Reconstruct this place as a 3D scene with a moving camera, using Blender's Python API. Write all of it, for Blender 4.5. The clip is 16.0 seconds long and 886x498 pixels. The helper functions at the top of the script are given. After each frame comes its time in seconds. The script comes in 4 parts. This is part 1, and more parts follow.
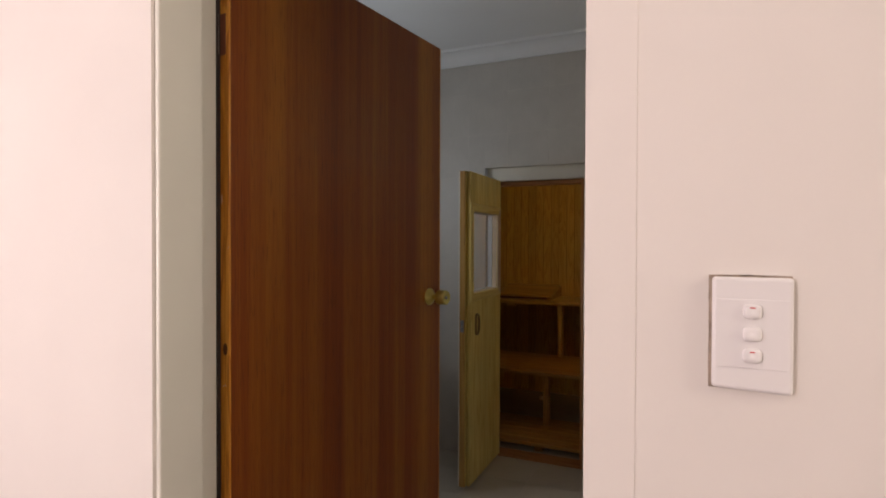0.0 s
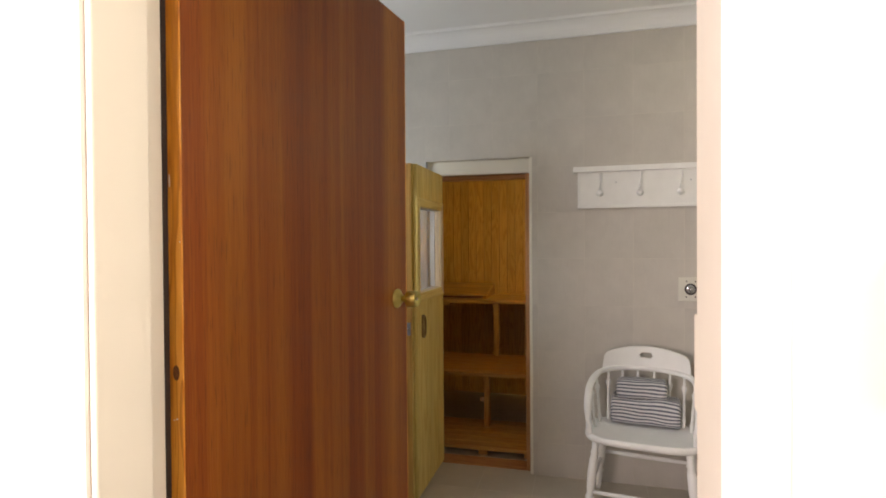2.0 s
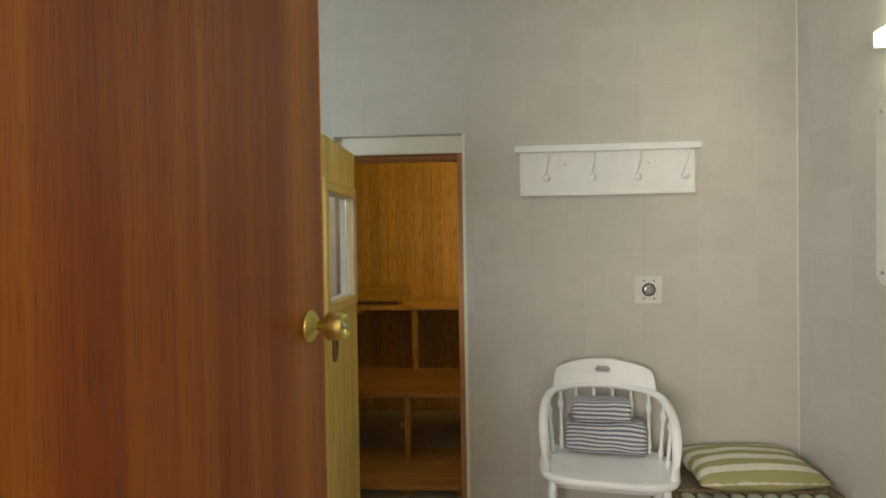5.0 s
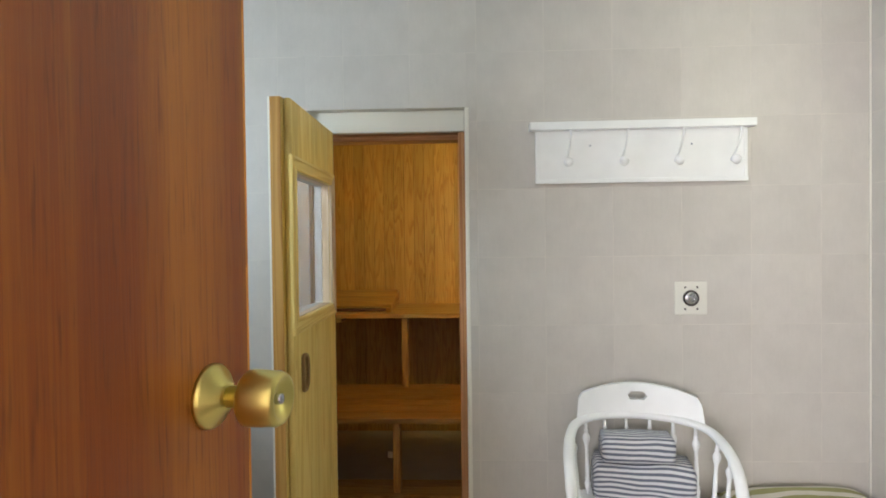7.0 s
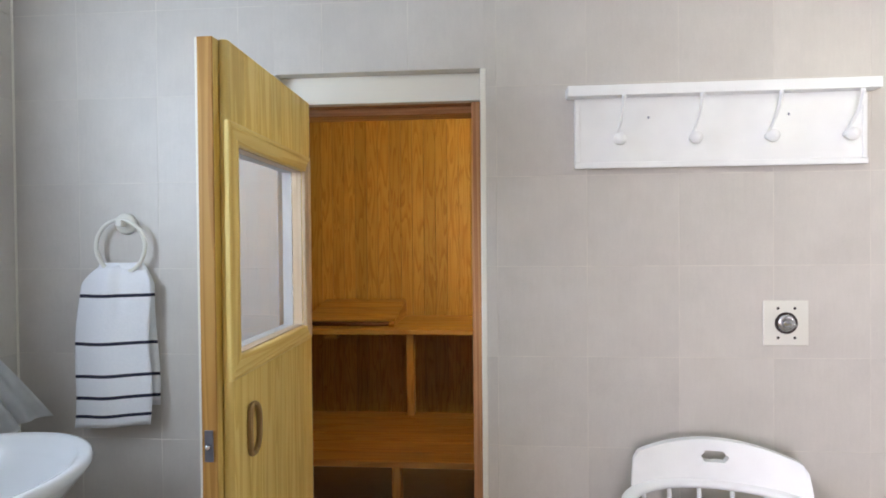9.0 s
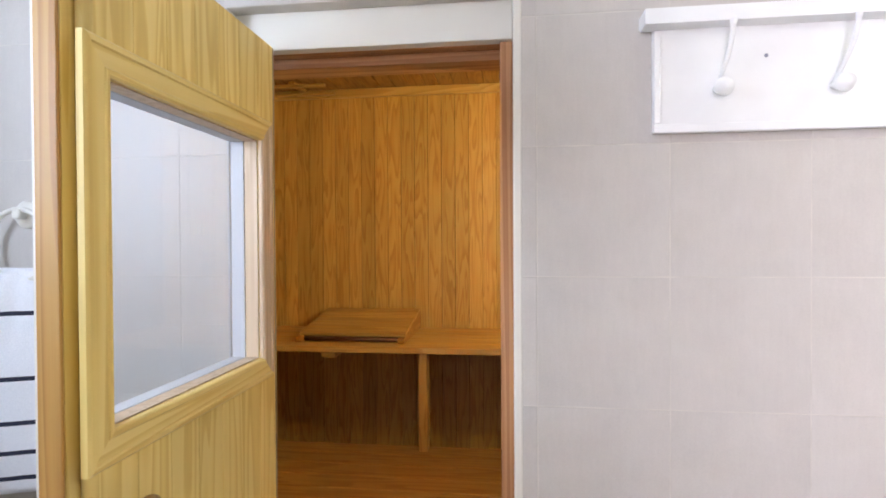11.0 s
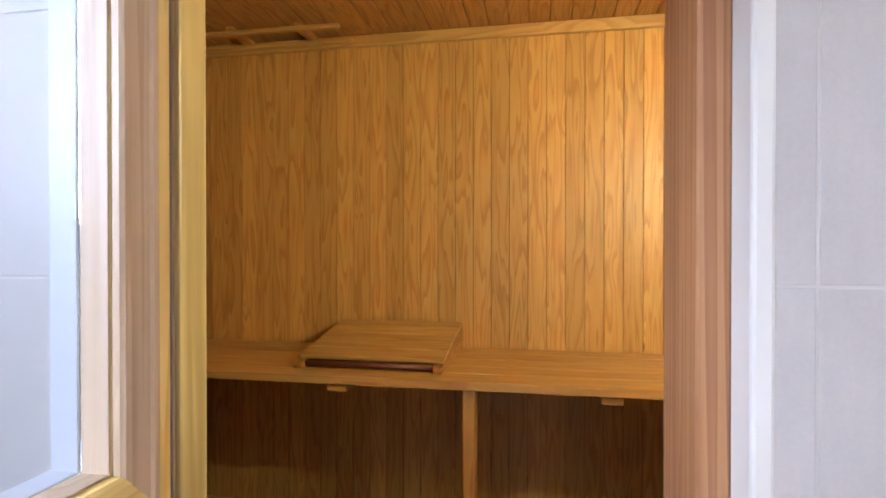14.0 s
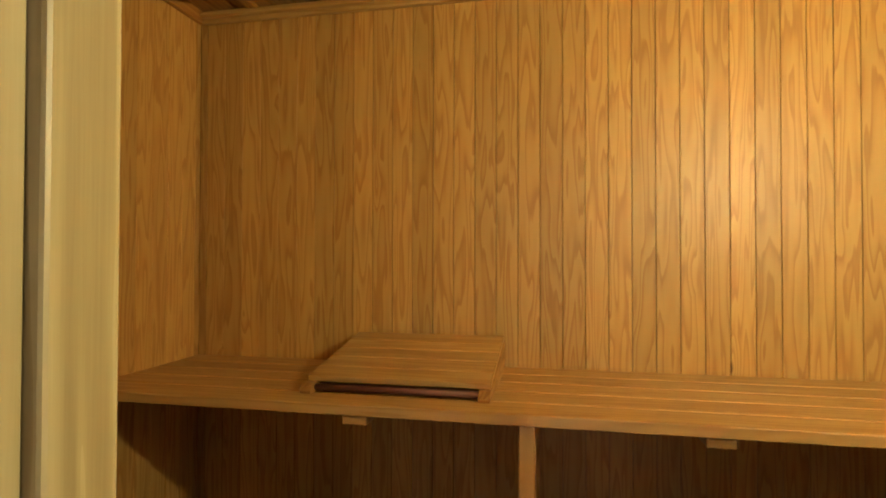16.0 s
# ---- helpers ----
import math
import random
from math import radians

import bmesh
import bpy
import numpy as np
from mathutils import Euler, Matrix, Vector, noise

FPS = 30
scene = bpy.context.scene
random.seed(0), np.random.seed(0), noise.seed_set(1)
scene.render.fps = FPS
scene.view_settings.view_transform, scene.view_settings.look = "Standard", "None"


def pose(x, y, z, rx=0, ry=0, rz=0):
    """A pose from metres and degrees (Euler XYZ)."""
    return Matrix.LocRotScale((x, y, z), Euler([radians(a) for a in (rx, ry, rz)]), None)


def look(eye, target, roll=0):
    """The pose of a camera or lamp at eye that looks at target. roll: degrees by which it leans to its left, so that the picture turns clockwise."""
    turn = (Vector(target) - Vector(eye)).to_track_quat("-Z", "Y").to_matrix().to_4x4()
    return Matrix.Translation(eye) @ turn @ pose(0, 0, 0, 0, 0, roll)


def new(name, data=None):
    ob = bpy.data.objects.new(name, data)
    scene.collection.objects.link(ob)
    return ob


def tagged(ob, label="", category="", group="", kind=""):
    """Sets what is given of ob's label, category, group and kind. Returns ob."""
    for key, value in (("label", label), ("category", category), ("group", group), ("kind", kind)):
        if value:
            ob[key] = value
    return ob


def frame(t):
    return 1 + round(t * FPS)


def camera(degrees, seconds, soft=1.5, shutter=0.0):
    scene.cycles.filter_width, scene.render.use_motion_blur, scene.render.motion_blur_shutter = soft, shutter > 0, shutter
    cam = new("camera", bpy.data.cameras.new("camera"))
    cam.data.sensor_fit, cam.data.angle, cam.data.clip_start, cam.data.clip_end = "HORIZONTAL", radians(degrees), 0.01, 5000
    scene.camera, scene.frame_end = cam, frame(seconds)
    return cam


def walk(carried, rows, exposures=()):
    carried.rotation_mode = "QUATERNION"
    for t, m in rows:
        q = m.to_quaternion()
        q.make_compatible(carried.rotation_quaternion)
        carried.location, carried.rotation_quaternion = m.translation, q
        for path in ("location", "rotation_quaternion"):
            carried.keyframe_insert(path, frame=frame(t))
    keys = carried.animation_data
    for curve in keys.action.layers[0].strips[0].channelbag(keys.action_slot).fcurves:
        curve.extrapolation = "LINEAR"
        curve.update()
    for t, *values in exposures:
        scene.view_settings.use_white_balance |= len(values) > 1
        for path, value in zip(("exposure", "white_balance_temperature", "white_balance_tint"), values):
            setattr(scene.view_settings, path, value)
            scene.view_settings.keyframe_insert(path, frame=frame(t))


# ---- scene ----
cam = camera(78.6, 16.0, soft=1.8)
PATH = [
    (0, (0.343, -0.428, 1.503), (-0.468, 1.400, 1.478), 0.2),
    (0.5, (0.267, -0.382, 1.500), (-0.469, 1.478, 1.477), 0.2),
    (1, (0.198, -0.360, 1.493), (-0.458, 1.530, 1.470), -0.1),
    (1.5, (0.137, -0.343, 1.491), (-0.440, 1.572, 1.468), -0.2),
    (2, (0.089, -0.311, 1.486), (-0.414, 1.624, 1.461), -0.4),
    (2.5, (0.031, -0.247, 1.481), (-0.402, 1.706, 1.456), -0.5),
    (3, (-0.039, -0.164, 1.484), (-0.402, 1.803, 1.456), -0.6),
    (3.5, (-0.090, -0.065, 1.482), (-0.375, 1.914, 1.453), -0.6),
    (4, (-0.117, 0.054, 1.467), (-0.333, 2.042, 1.438), -0.7),
    (6.5, (-0.242, 0.715, 1.464), (-0.324, 2.713, 1.432), -0.8),
    (7, (-0.250, 0.832, 1.452), (-0.330, 2.830, 1.422), -0.7),
    (7.5, (-0.250, 0.979, 1.451), (-0.334, 2.977, 1.420), -0.6),
    (8, (-0.247, 1.120, 1.452), (-0.341, 3.117, 1.424), -0.6),
    (8.5, (-0.237, 1.252, 1.446), (-0.360, 3.249, 1.421), -0.6),
    (9, (-0.234, 1.390, 1.459), (-0.387, 3.384, 1.434), -0.5),
    (9.2, (-0.233, 1.446, 1.464), (-0.398, 3.439, 1.436), -0.4),
    (11.5, (-0.268, 2.057, 1.447), (-0.530, 4.040, 1.426), -0.3),
    (12, (-0.283, 2.191, 1.428), (-0.566, 4.171, 1.409), -0.2),
    (12.5, (-0.295, 2.311, 1.423), (-0.604, 4.287, 1.406), -0.2),
    (13, (-0.317, 2.417, 1.415), (-0.656, 4.388, 1.399), -0.1),
    (13.5, (-0.360, 2.538, 1.415), (-0.715, 4.507, 1.401), -0.1),
    (14, (-0.423, 2.648, 1.413), (-0.780, 4.616, 1.399), 0),
    (14.5, (-0.444, 2.727, 1.395), (-0.831, 4.689, 1.402), 0.1),
    (15, (-0.491, 2.839, 1.388), (-0.877, 4.802, 1.403), -0.1),
    (15.5, (-0.556, 2.929, 1.372), (-0.927, 4.894, 1.392), 0),
    (16, (-0.596, 3.019, 1.360), (-0.985, 4.981, 1.392), 0.1),
]
EXPOSURES = [
    (0.0, -1.07, 7000, 4), (0.5, -0.32, 7050, 8), (1.0, 0.45, 7200, 5), (1.5, 0.4, 7350, 4), (2.0, 0.2, 7400, 2), (2.5, 0.15, 7300, 0), (3.0, 0.24, 7100, -5), (3.5, 0.24, 7200, -8),
    (4.5, 0.18, 7400, -10), (6.5, 0.7, 6450, -7), (7.5, 0.82, 6250, -3), (9.0, 1.0, 6100, 2), (11.5, 1.55, 5950, 8), (12.5, 1.74, 5850, 9), (13.2, 1.74, 5750, 11), (14.0, 1.62, 5450, 12), (15.0, 1.48, 5650, 8), (16.0, 1.4, 5950, 5)]
walk(cam, [(t, look(eye, target, roll)) for t, eye, target, roll in PATH], EXPOSURES)

# ---- light ----
world = bpy.data.worlds.new("sky")
scene.world = world
world.use_nodes = True
_bg = world.node_tree.nodes["Background"]
_sky = world.node_tree.nodes.new("ShaderNodeTexSky")
_sky.sky_type, _sky.sun_disc = "NISHITA", False
_sky.sun_elevation, _sky.sun_rotation = radians(40), radians(200)
world.node_tree.links.new(_sky.outputs[0], _bg.inputs[0])
_bg.inputs[1].default_value = 0.1


def area(name, eye, target, w, h, watts, colour):
    d = bpy.data.lights.new(name, "AREA")
    d.shape, d.size, d.size_y, d.energy, d.color = "RECTANGLE", w, h, watts, colour
    ob = new(name, d)
    ob.matrix_world = look(eye, target)
    return ob


area("hall_window_light", (-1.5, -2.36, 1.6), (-1.5, 0, 1.55), 1.1, 1.4, 112, (1.0, 0.855, 0.95))
# added fill from the hall's east side, brightens the door lipping and jamb
area("hall_side_fill_light", (2.13, -0.18, 2.1), (0, -0.18, 2.0), 0.6, 0.9, 40, (1.0, 0.86, 0.79))
area("bath_window_light", (-1.875, 2.03, 1.90), (0, 2.03, 2.02), 0.7, 0.8, 13, (0.78, 0.83, 1.0))
_d = bpy.data.lights.new("sauna_bulb", "POINT")
_d.energy, _d.color, _d.shadow_soft_size = 25, (1.0, 0.92, 0.50), 0.035
new("sauna_bulb", _d).location = (0.40, 3.47, 1.80)

# ---- building helpers ----


def finish(bm, name, mat, smooth=False):
    me = bpy.data.meshes.new(name)
    bmesh.ops.recalc_face_normals(bm, faces=bm.faces)
    bm.to_mesh(me)
    bm.free()
    for p in me.polygons:
        p.use_smooth = smooth
    if mat:
        me.materials.append(mat)
    return me


def part(name, bm, mat, parent=None, label="", smooth=False):
    ob = new(name, finish(bm, name, mat, smooth))
    ob.parent = parent
    if label:
        ob["label"] = label
    return ob


def thing(name, label, category, group="", at=(0, 0, 0), rz=0.0, kind=""):
    ob = new(name)
    ob.empty_display_size = 0.05
    ob.matrix_world = pose(*at, 0, 0, rz)
    return tagged(ob, label, category, group, kind)


def box(x0, x1, y0, y1, z0, z1, bevel=0.0, bm=None, seg=2):
    """A box, alone or added to a bmesh."""
    own = bm is None
    bm = bm or bmesh.new()
    m = Matrix.Translation(((x0 + x1) / 2, (y0 + y1) / 2, (z0 + z1) / 2)) @ Matrix.Diagonal((x1 - x0, y1 - y0, z1 - z0, 1))
    r = bmesh.ops.create_cube(bm, size=1.0, matrix=m)
    if bevel:
        es = list({e for v in r["verts"] for e in v.link_edges})
        bmesh.ops.bevel(bm, geom=es, offset=bevel, segments=seg, profile=0.5, affect="EDGES")
    return bm


def lathe(profile, n=20, bm=None, m=None):
    """A turned body: (radius, height) pairs about z, closed at both ends."""
    bm = bm or bmesh.new()
    m = m or Matrix()
    rings = []
    for r, z in profile:
        rings.append([bm.verts.new(m @ Vector((r * math.cos(2 * math.pi * i / n), r * math.sin(2 * math.pi * i / n), z))) for i in range(n)])
    for a, b in zip(rings, rings[1:]):
        for i in range(n):
            bm.faces.new((a[i], a[(i + 1) % n], b[(i + 1) % n], b[i]))
    bm.faces.new(rings[0][::-1])
    bm.faces.new(rings[-1])
    return bm


def spline(pts, n):
    """Catmull-Rom points through pts."""
    p = [Vector(q) for q in pts]
    p = [2 * p[0] - p[1]] + p + [2 * p[-1] - p[-2]]
    out = []
    for i in range(1, len(p) - 2):
        for k in range(n):
            t = k / n
            a, b, c, d = p[i - 1], p[i], p[i + 1], p[i + 2]
            out.append(0.5 * ((2 * b) + (c - a) * t + (2 * a - 5 * b + 4 * c - d) * t * t + (3 * b - a - 3 * c + d) * t ** 3))
    out.append(p[-2].copy())
    return out


def sweep(pts, section, bm=None, up=Vector((0, 0, 1)), closed=False):
    """Carry a closed 2D section along pts; section(i) gives (side, up) pairs."""
    bm = bm or bmesh.new()
    rings = []
    n = len(pts)
    for i, q in enumerate(pts):
        if closed:
            d = (pts[(i + 1) % n] - pts[i - 1]).normalized()
        else:
            d = (pts[min(i + 1, n - 1)] - pts[max(i - 1, 0)]).normalized()
        side = d.cross(up)
        side = side.normalized() if side.length > 1e-4 else Vector((1, 0, 0))
        u = side.cross(d).normalized()
        rings.append([bm.verts.new(q + side * a + u * b) for a, b in section(i / max(1, n - 1))])
    pairs = list(zip(rings, rings[1:])) + ([(rings[-1], rings[0])] if closed else [])
    for a, b in pairs:
        m = len(a)
        for i in range(m):
            bm.faces.new((a[i], a[(i + 1) % m], b[(i + 1) % m], b[i]))
    if not closed:
        bm.faces.new(rings[0][::-1])
        bm.faces.new(rings[-1])
    return bm


def disc(r, n=10, sx=1.0, sy=1.0):
    return [(r * sx * math.cos(2 * math.pi * i / n), r * sy * math.sin(2 * math.pi * i / n)) for i in range(n)]


# ---- materials ----


class Mat:
    def __init__(self, name):
        self.m = bpy.data.materials.new(name)
        self.m.use_nodes = True
        self.t = self.m.node_tree
        self.b = self.t.nodes["Principled BSDF"]

    def n(self, kind, **props):
        node = self.t.nodes.new(kind)
        for k, v in props.items():
            if k == "operation":
                node.operation = v
            elif k == "blend":
                node.blend_type = v
            elif k == "data":
                node.data_type = v
        return node

    def link(self, a, b):
        self.t.links.new(a, b)

    def math(self, op, a, b=0.0, c=None):
        node = self.n("ShaderNodeMath", operation=op)
        for i, v in enumerate((a, b) if c is None else (a, b, c)):
            if isinstance(v, (int, float)):
                node.inputs[i].default_value = v
            else:
                self.link(v, node.inputs[i])
        return node.outputs[0]

    def coords(self, scale=(1, 1, 1), rand=0.0, kind="Object"):
        tc = self.n("ShaderNodeTexCoord")
        mp = self.n("ShaderNodeMapping")
        mp.inputs["Scale"].default_value = scale
        self.link(tc.outputs[kind], mp.inputs["Vector"])
        if rand:
            oi = self.n("ShaderNodeObjectInfo")
            comb = self.n("ShaderNodeCombineXYZ")
            r = self.math("MULTIPLY", oi.outputs["Random"], rand)
            for i in range(3):
                self.link(self.math("MULTIPLY", r, (1.0, 1.7, 0.6)[i]), comb.inputs[i])
            self.link(comb.outputs[0], mp.inputs["Location"])
        return mp.outputs[0]

    def noise(self, vec, scale, detail=2.0, rough=0.5, distort=0.0):
        x = self.n("ShaderNodeTexNoise")
        x.inputs["Scale"].default_value = scale
        x.inputs["Detail"].default_value = detail
        x.inputs["Roughness"].default_value = rough
        x.inputs["Distortion"].default_value = distort
        self.link(vec, x.inputs["Vector"])
        return x.outputs[0]

    def ramp(self, fac, stops):
        r = self.n("ShaderNodeValToRGB")
        els = r.color_ramp.elements
        while len(els) < len(stops):
            els.new(0.5)
        for e, (pos, col) in zip(els, stops):
            e.position = pos
            e.color = (*col, 1) if len(col) == 3 else col
        self.link(fac, r.inputs[0])
        return r.outputs[0]

    def mix(self, fac, a, b, blend="MIX"):
        x = self.n("ShaderNodeMix", data="RGBA", blend=blend)
        for v, sock in ((fac, x.inputs[0]), (a, x.inputs[6]), (b, x.inputs[7])):
            if isinstance(v, (int, float)):
                sock.default_value = v
            elif isinstance(v, tuple):
                sock.default_value = (*v, 1)
            else:
                self.link(v, sock)
        return x.outputs[2]

    def bump(self, height, strength=0.2, dist=0.002):
        x = self.n("ShaderNodeBump")
        x.inputs["Strength"].default_value = strength
        x.inputs["Distance"].default_value = dist
        self.link(height, x.inputs["Height"])
        self.link(x.outputs[0], self.b.inputs["Normal"])

    def set(self, colour=None, rough=None, metal=None, spec=None, coat=None):
        for v, key in ((colour, "Base Color"), (rough, "Roughness"), (metal, "Metallic"), (spec, "Specular IOR Level"), (coat, "Coat Weight")):
            if v is None:
                continue
            if isinstance(v, tuple):
                self.b.inputs[key].default_value = (*v, 1)
            elif isinstance(v, (int, float)):
                self.b.inputs[key].default_value = v
            else:
                self.link(v, self.b.inputs[key])
        return self.m


def plain(name, colour, rough=0.5, metal=0.0, vary=0.06, scale=6.0, bump=0.05, bumpscale=60.0):
    """Paint, plaster, ceramic and the like: two scales of variation."""
    k = Mat(name)
    v = k.coords(rand=9.0)
    big = k.noise(v, scale, 3.0)
    fine = k.noise(v, bumpscale, 3.0)
    lo = tuple(c * (1 - vary) for c in colour)
    hi = tuple(min(1.0, c * (1 + vary)) for c in colour)
    col = k.ramp(big, [(0.3, lo), (0.7, hi)])
    k.bump(fine, bump, 0.002)
    r = k.math("MULTIPLY_ADD", fine, 0.12, rough - 0.06)
    return k.set(col, r, metal)


def wood(name, light, mid, dark, along="z", bands=9.0, stretch=0.07, width=9.0, rough=0.45, fibre=0.35, rand=40.0, tone=0.25, knots=0.0, bump=0.12, coat=0.0):
    """Sawn wood: contour grain stretched along one axis, fibres, tone from piece to piece."""
    k = Mat(name)
    s = {"x": (stretch, 1, 1), "y": (1, stretch, 1), "z": (1, 1, stretch)}[along]
    v = k.coords(s, rand)
    field = k.noise(v, width, 1.5, 0.45, 0.25)
    if knots:
        vk = k.coords({"x": (0.35, 1, 1), "y": (1, 0.35, 1), "z": (1, 1, 0.35)}[along], rand)
        vo = k.n("ShaderNodeTexVoronoi")
        vo.inputs["Scale"].default_value = knots
        k.link(vk, vo.inputs["Vector"])
        near = k.ramp(vo.outputs["Distance"], [(0.0, (1, 1, 1)), (0.05, (0.5, 0.5, 0.5)), (0.15, (0, 0, 0))])
        field = k.math("MULTIPLY_ADD", near, 0.42, field)
    rings = k.math("FRACT", k.math("MULTIPLY", field, bands))
    late = k.math("MULTIPLY", k.math("POWER", rings, 2.2), k.math("SUBTRACT", 1.3, k.math("POWER", rings, 9.0)))
    f = {"x": (0.02, 1, 1), "y": (1, 0.02, 1), "z": (1, 1, 0.02)}[along]
    vf = k.coords(f, rand)
    fib = k.noise(vf, 420.0, 3.0, 0.6)
    soft = k.noise(v, 3.0, 2.0)
    g = k.math("MULTIPLY_ADD", fib, fibre, k.math("MULTIPLY", late, 0.75))
    col = k.ramp(g, [(0.08, light), (0.45, mid), (0.95, dark)])
    if knots:
        kf = k.ramp(vo.outputs["Distance"], [(0.012, (1, 1, 1)), (0.03, (0, 0, 0))])
        col = k.mix(kf, col, tuple(c * 0.55 for c in dark))
    oi = k.n("ShaderNodeObjectInfo")
    t1 = k.math("MULTIPLY_ADD", oi.outputs["Random"], tone, 1.0 - tone / 2)
    t2 = k.math("MULTIPLY_ADD", soft, 0.3, 0.85)
    comb = k.n("ShaderNodeCombineXYZ")
    tt = k.math("MULTIPLY", t1, t2)
    for i in range(3):
        k.link(tt, comb.inputs[i])
    col = k.mix(1.0, col, comb.outputs[0], "MULTIPLY")
    k.bump(g, bump, 0.0015)
    k.set(col, k.math("MULTIPLY_ADD", fib, 0.2, rough - 0.1), coat=coat)
    return k.m


M_PINE_Z = wood("sauna_pine_upright", (0.50, 0.298, 0.078), (0.448, 0.242, 0.058), (0.295, 0.130, 0.027), "z", 7, 0.085, 22, 0.46, fibre=0.22, tone=0.28, knots=3.6)
M_PINE_X = wood("sauna_pine_level", (0.49, 0.305, 0.095), (0.44, 0.256, 0.070), (0.34, 0.176, 0.042), "x", 7, 0.06, 14, 0.45, knots=2.2)
M_PINE_Y = wood("sauna_pine_ceiling", (0.44, 0.235, 0.056), (0.38, 0.180, 0.038), (0.26, 0.105, 0.019), "y", 8, 0.10, 18, 0.5)
M_DOOR_PINE = wood("door_pine_yellow", (0.84, 0.665, 0.235), (0.78, 0.585, 0.175), (0.62, 0.405, 0.095), "z", 7, 0.06, 17, 0.5, fibre=0.22, tone=0.14, bump=0.08)
M_DOOR_PINE_Y = wood("door_pine_yellow_level", (0.84, 0.665, 0.245), (0.78, 0.585, 0.185), (0.64, 0.425, 0.105), "y", 7, 0.05, 18, 0.42, fibre=0.25, tone=0.1, bump=0.06)
M_FRAME_PINE = wood("frame_pine_reddish", (0.50, 0.27, 0.12), (0.42, 0.20, 0.08), (0.30, 0.125, 0.045), "z", 7, 0.02, 34, 0.5, tone=0.12)
M_FRAME_PINE_X = wood("frame_pine_reddish_level", (0.50, 0.27, 0.12), (0.42, 0.20, 0.08), (0.28, 0.11, 0.04), "x", 8, 0.03, 16, 0.5, tone=0.12)


def veneer_material():
    """Straight-grained red-brown veneer: broad tonal bands, streaks, short dark pores, varnished."""
    k = Mat("red_brown_veneer")
    broad = k.noise(k.coords((1, 1, 0.03)), 6.0, 3.0, 0.6)
    mid = k.noise(k.coords((1, 1, 0.012)), 60.0, 3.0, 0.65, 0.1)
    fine = k.noise(k.coords((1, 1, 0.02)), 380.0, 2.0, 0.6)
    pore = k.noise(k.coords((1, 1, 0.06)), 230.0, 2.0)
    worn = k.noise(k.coords((1, 1, 0.25)), 5.0, 4.0, 0.6)
    f = k.math("MULTIPLY_ADD", broad, 0.95, k.math("MULTIPLY_ADD", mid, 0.30, k.math("MULTIPLY", fine, 0.17)))
    col = k.ramp(f, [(0.42, (0.134, 0.021, 0.0033)), (0.66, (0.265, 0.062, 0.0066)), (0.90, (0.44, 0.158, 0.018))])
    col = k.mix(k.ramp(pore, [(0.56, (0, 0, 0)), (0.72, (0.42, 0.42, 0.42))]), col, (0.075, 0.017, 0.004))
    k.bump(k.math("ADD", fine, k.math("MULTIPLY", pore, 1.6)), 0.26, 0.0012)
    return k.set(col, k.math("MULTIPLY_ADD", worn, 0.16, k.math("MULTIPLY_ADD", fine, 0.10, 0.33)), spec=0.42)


M_SAPELE = veneer_material()
M_EDGE = wood("orange_door_lipping", (0.88, 0.43, 0.075), (0.80, 0.34, 0.042), (0.46, 0.14, 0.016), "z", 4, 0.10, 38, 0.35, tone=0.0)
M_BENCHWOOD = wood("brown_bench_frame", (0.25, 0.19, 0.115), (0.20, 0.145, 0.085), (0.13, 0.088, 0.048), "y", 6, 0.06, 16, 0.6)
M_SLAT = plain("pale_green_slat_paint", (0.66, 0.68, 0.57), 0.5, vary=0.12, scale=9)
M_HALL = plain("warm_white_wall_paint", (0.78, 0.73, 0.69), 0.6, vary=0.025, scale=3, bump=0.12, bumpscale=45)
M_GLOSS = plain("white_gloss_paint", (0.81, 0.79, 0.71), 0.38, vary=0.02, scale=5, bump=0.06, bumpscale=30)
M_WHITE = plain("white_chair_paint", (0.86, 0.87, 0.86), 0.42, vary=0.03, scale=10, bump=0.05, bumpscale=80)
M_CEIL = plain("white_ceiling_paint", (0.84, 0.85, 0.86), 0.7, vary=0.02, scale=2, bump=0.08)
M_GROUT = plain("cream_grout", (0.63, 0.60, 0.54), 0.8, vary=0.08, scale=12, bump=0.3)
M_PLASTIC = plain("white_switch_plastic", (0.80, 0.77, 0.77), 0.35, vary=0.01, bump=0.0)
M_RED = plain("red_mark", (0.6, 0.05, 0.05), 0.4)
M_CERAMIC = plain("white_glazed_ceramic", (0.82, 0.84, 0.86), 0.12, vary=0.01, bump=0.0)
M_IVORY = plain("ivory_plate", (0.74, 0.73, 0.66), 0.3, vary=0.02, bump=0.02)
M_BRASS = plain("satin_brass", (0.70, 0.60, 0.20), 0.33, 1.0, vary=0.02, scale=8, bump=0.0, bumpscale=12)
M_CHROME = plain("worn_chrome", (0.55, 0.56, 0.58), 0.22, 1.0, vary=0.1, scale=30)
M_STEEL = plain("grey_latch_steel", (0.30, 0.32, 0.38), 0.4, 0.8, vary=0.1, scale=40)
# near black: stands for shade in gaps and holes, also colours the valve screws
M_DARK = plain("gap_shade_and_screw_black", (0.03, 0.02, 0.018), 0.7)
M_GAP = plain("broken_plaster_edge", (0.38, 0.30, 0.24), 0.9, vary=0.3, scale=80, bump=0.6)
M_BEAD = plain("white_glazing_paint", (0.60, 0.61, 0.64), 0.4, vary=0.02)
M_SHEER = plain("grey_sheer_fabric", (0.70, 0.71, 0.71), 0.8, vary=0.08, scale=20, bump=0.2, bumpscale=300)


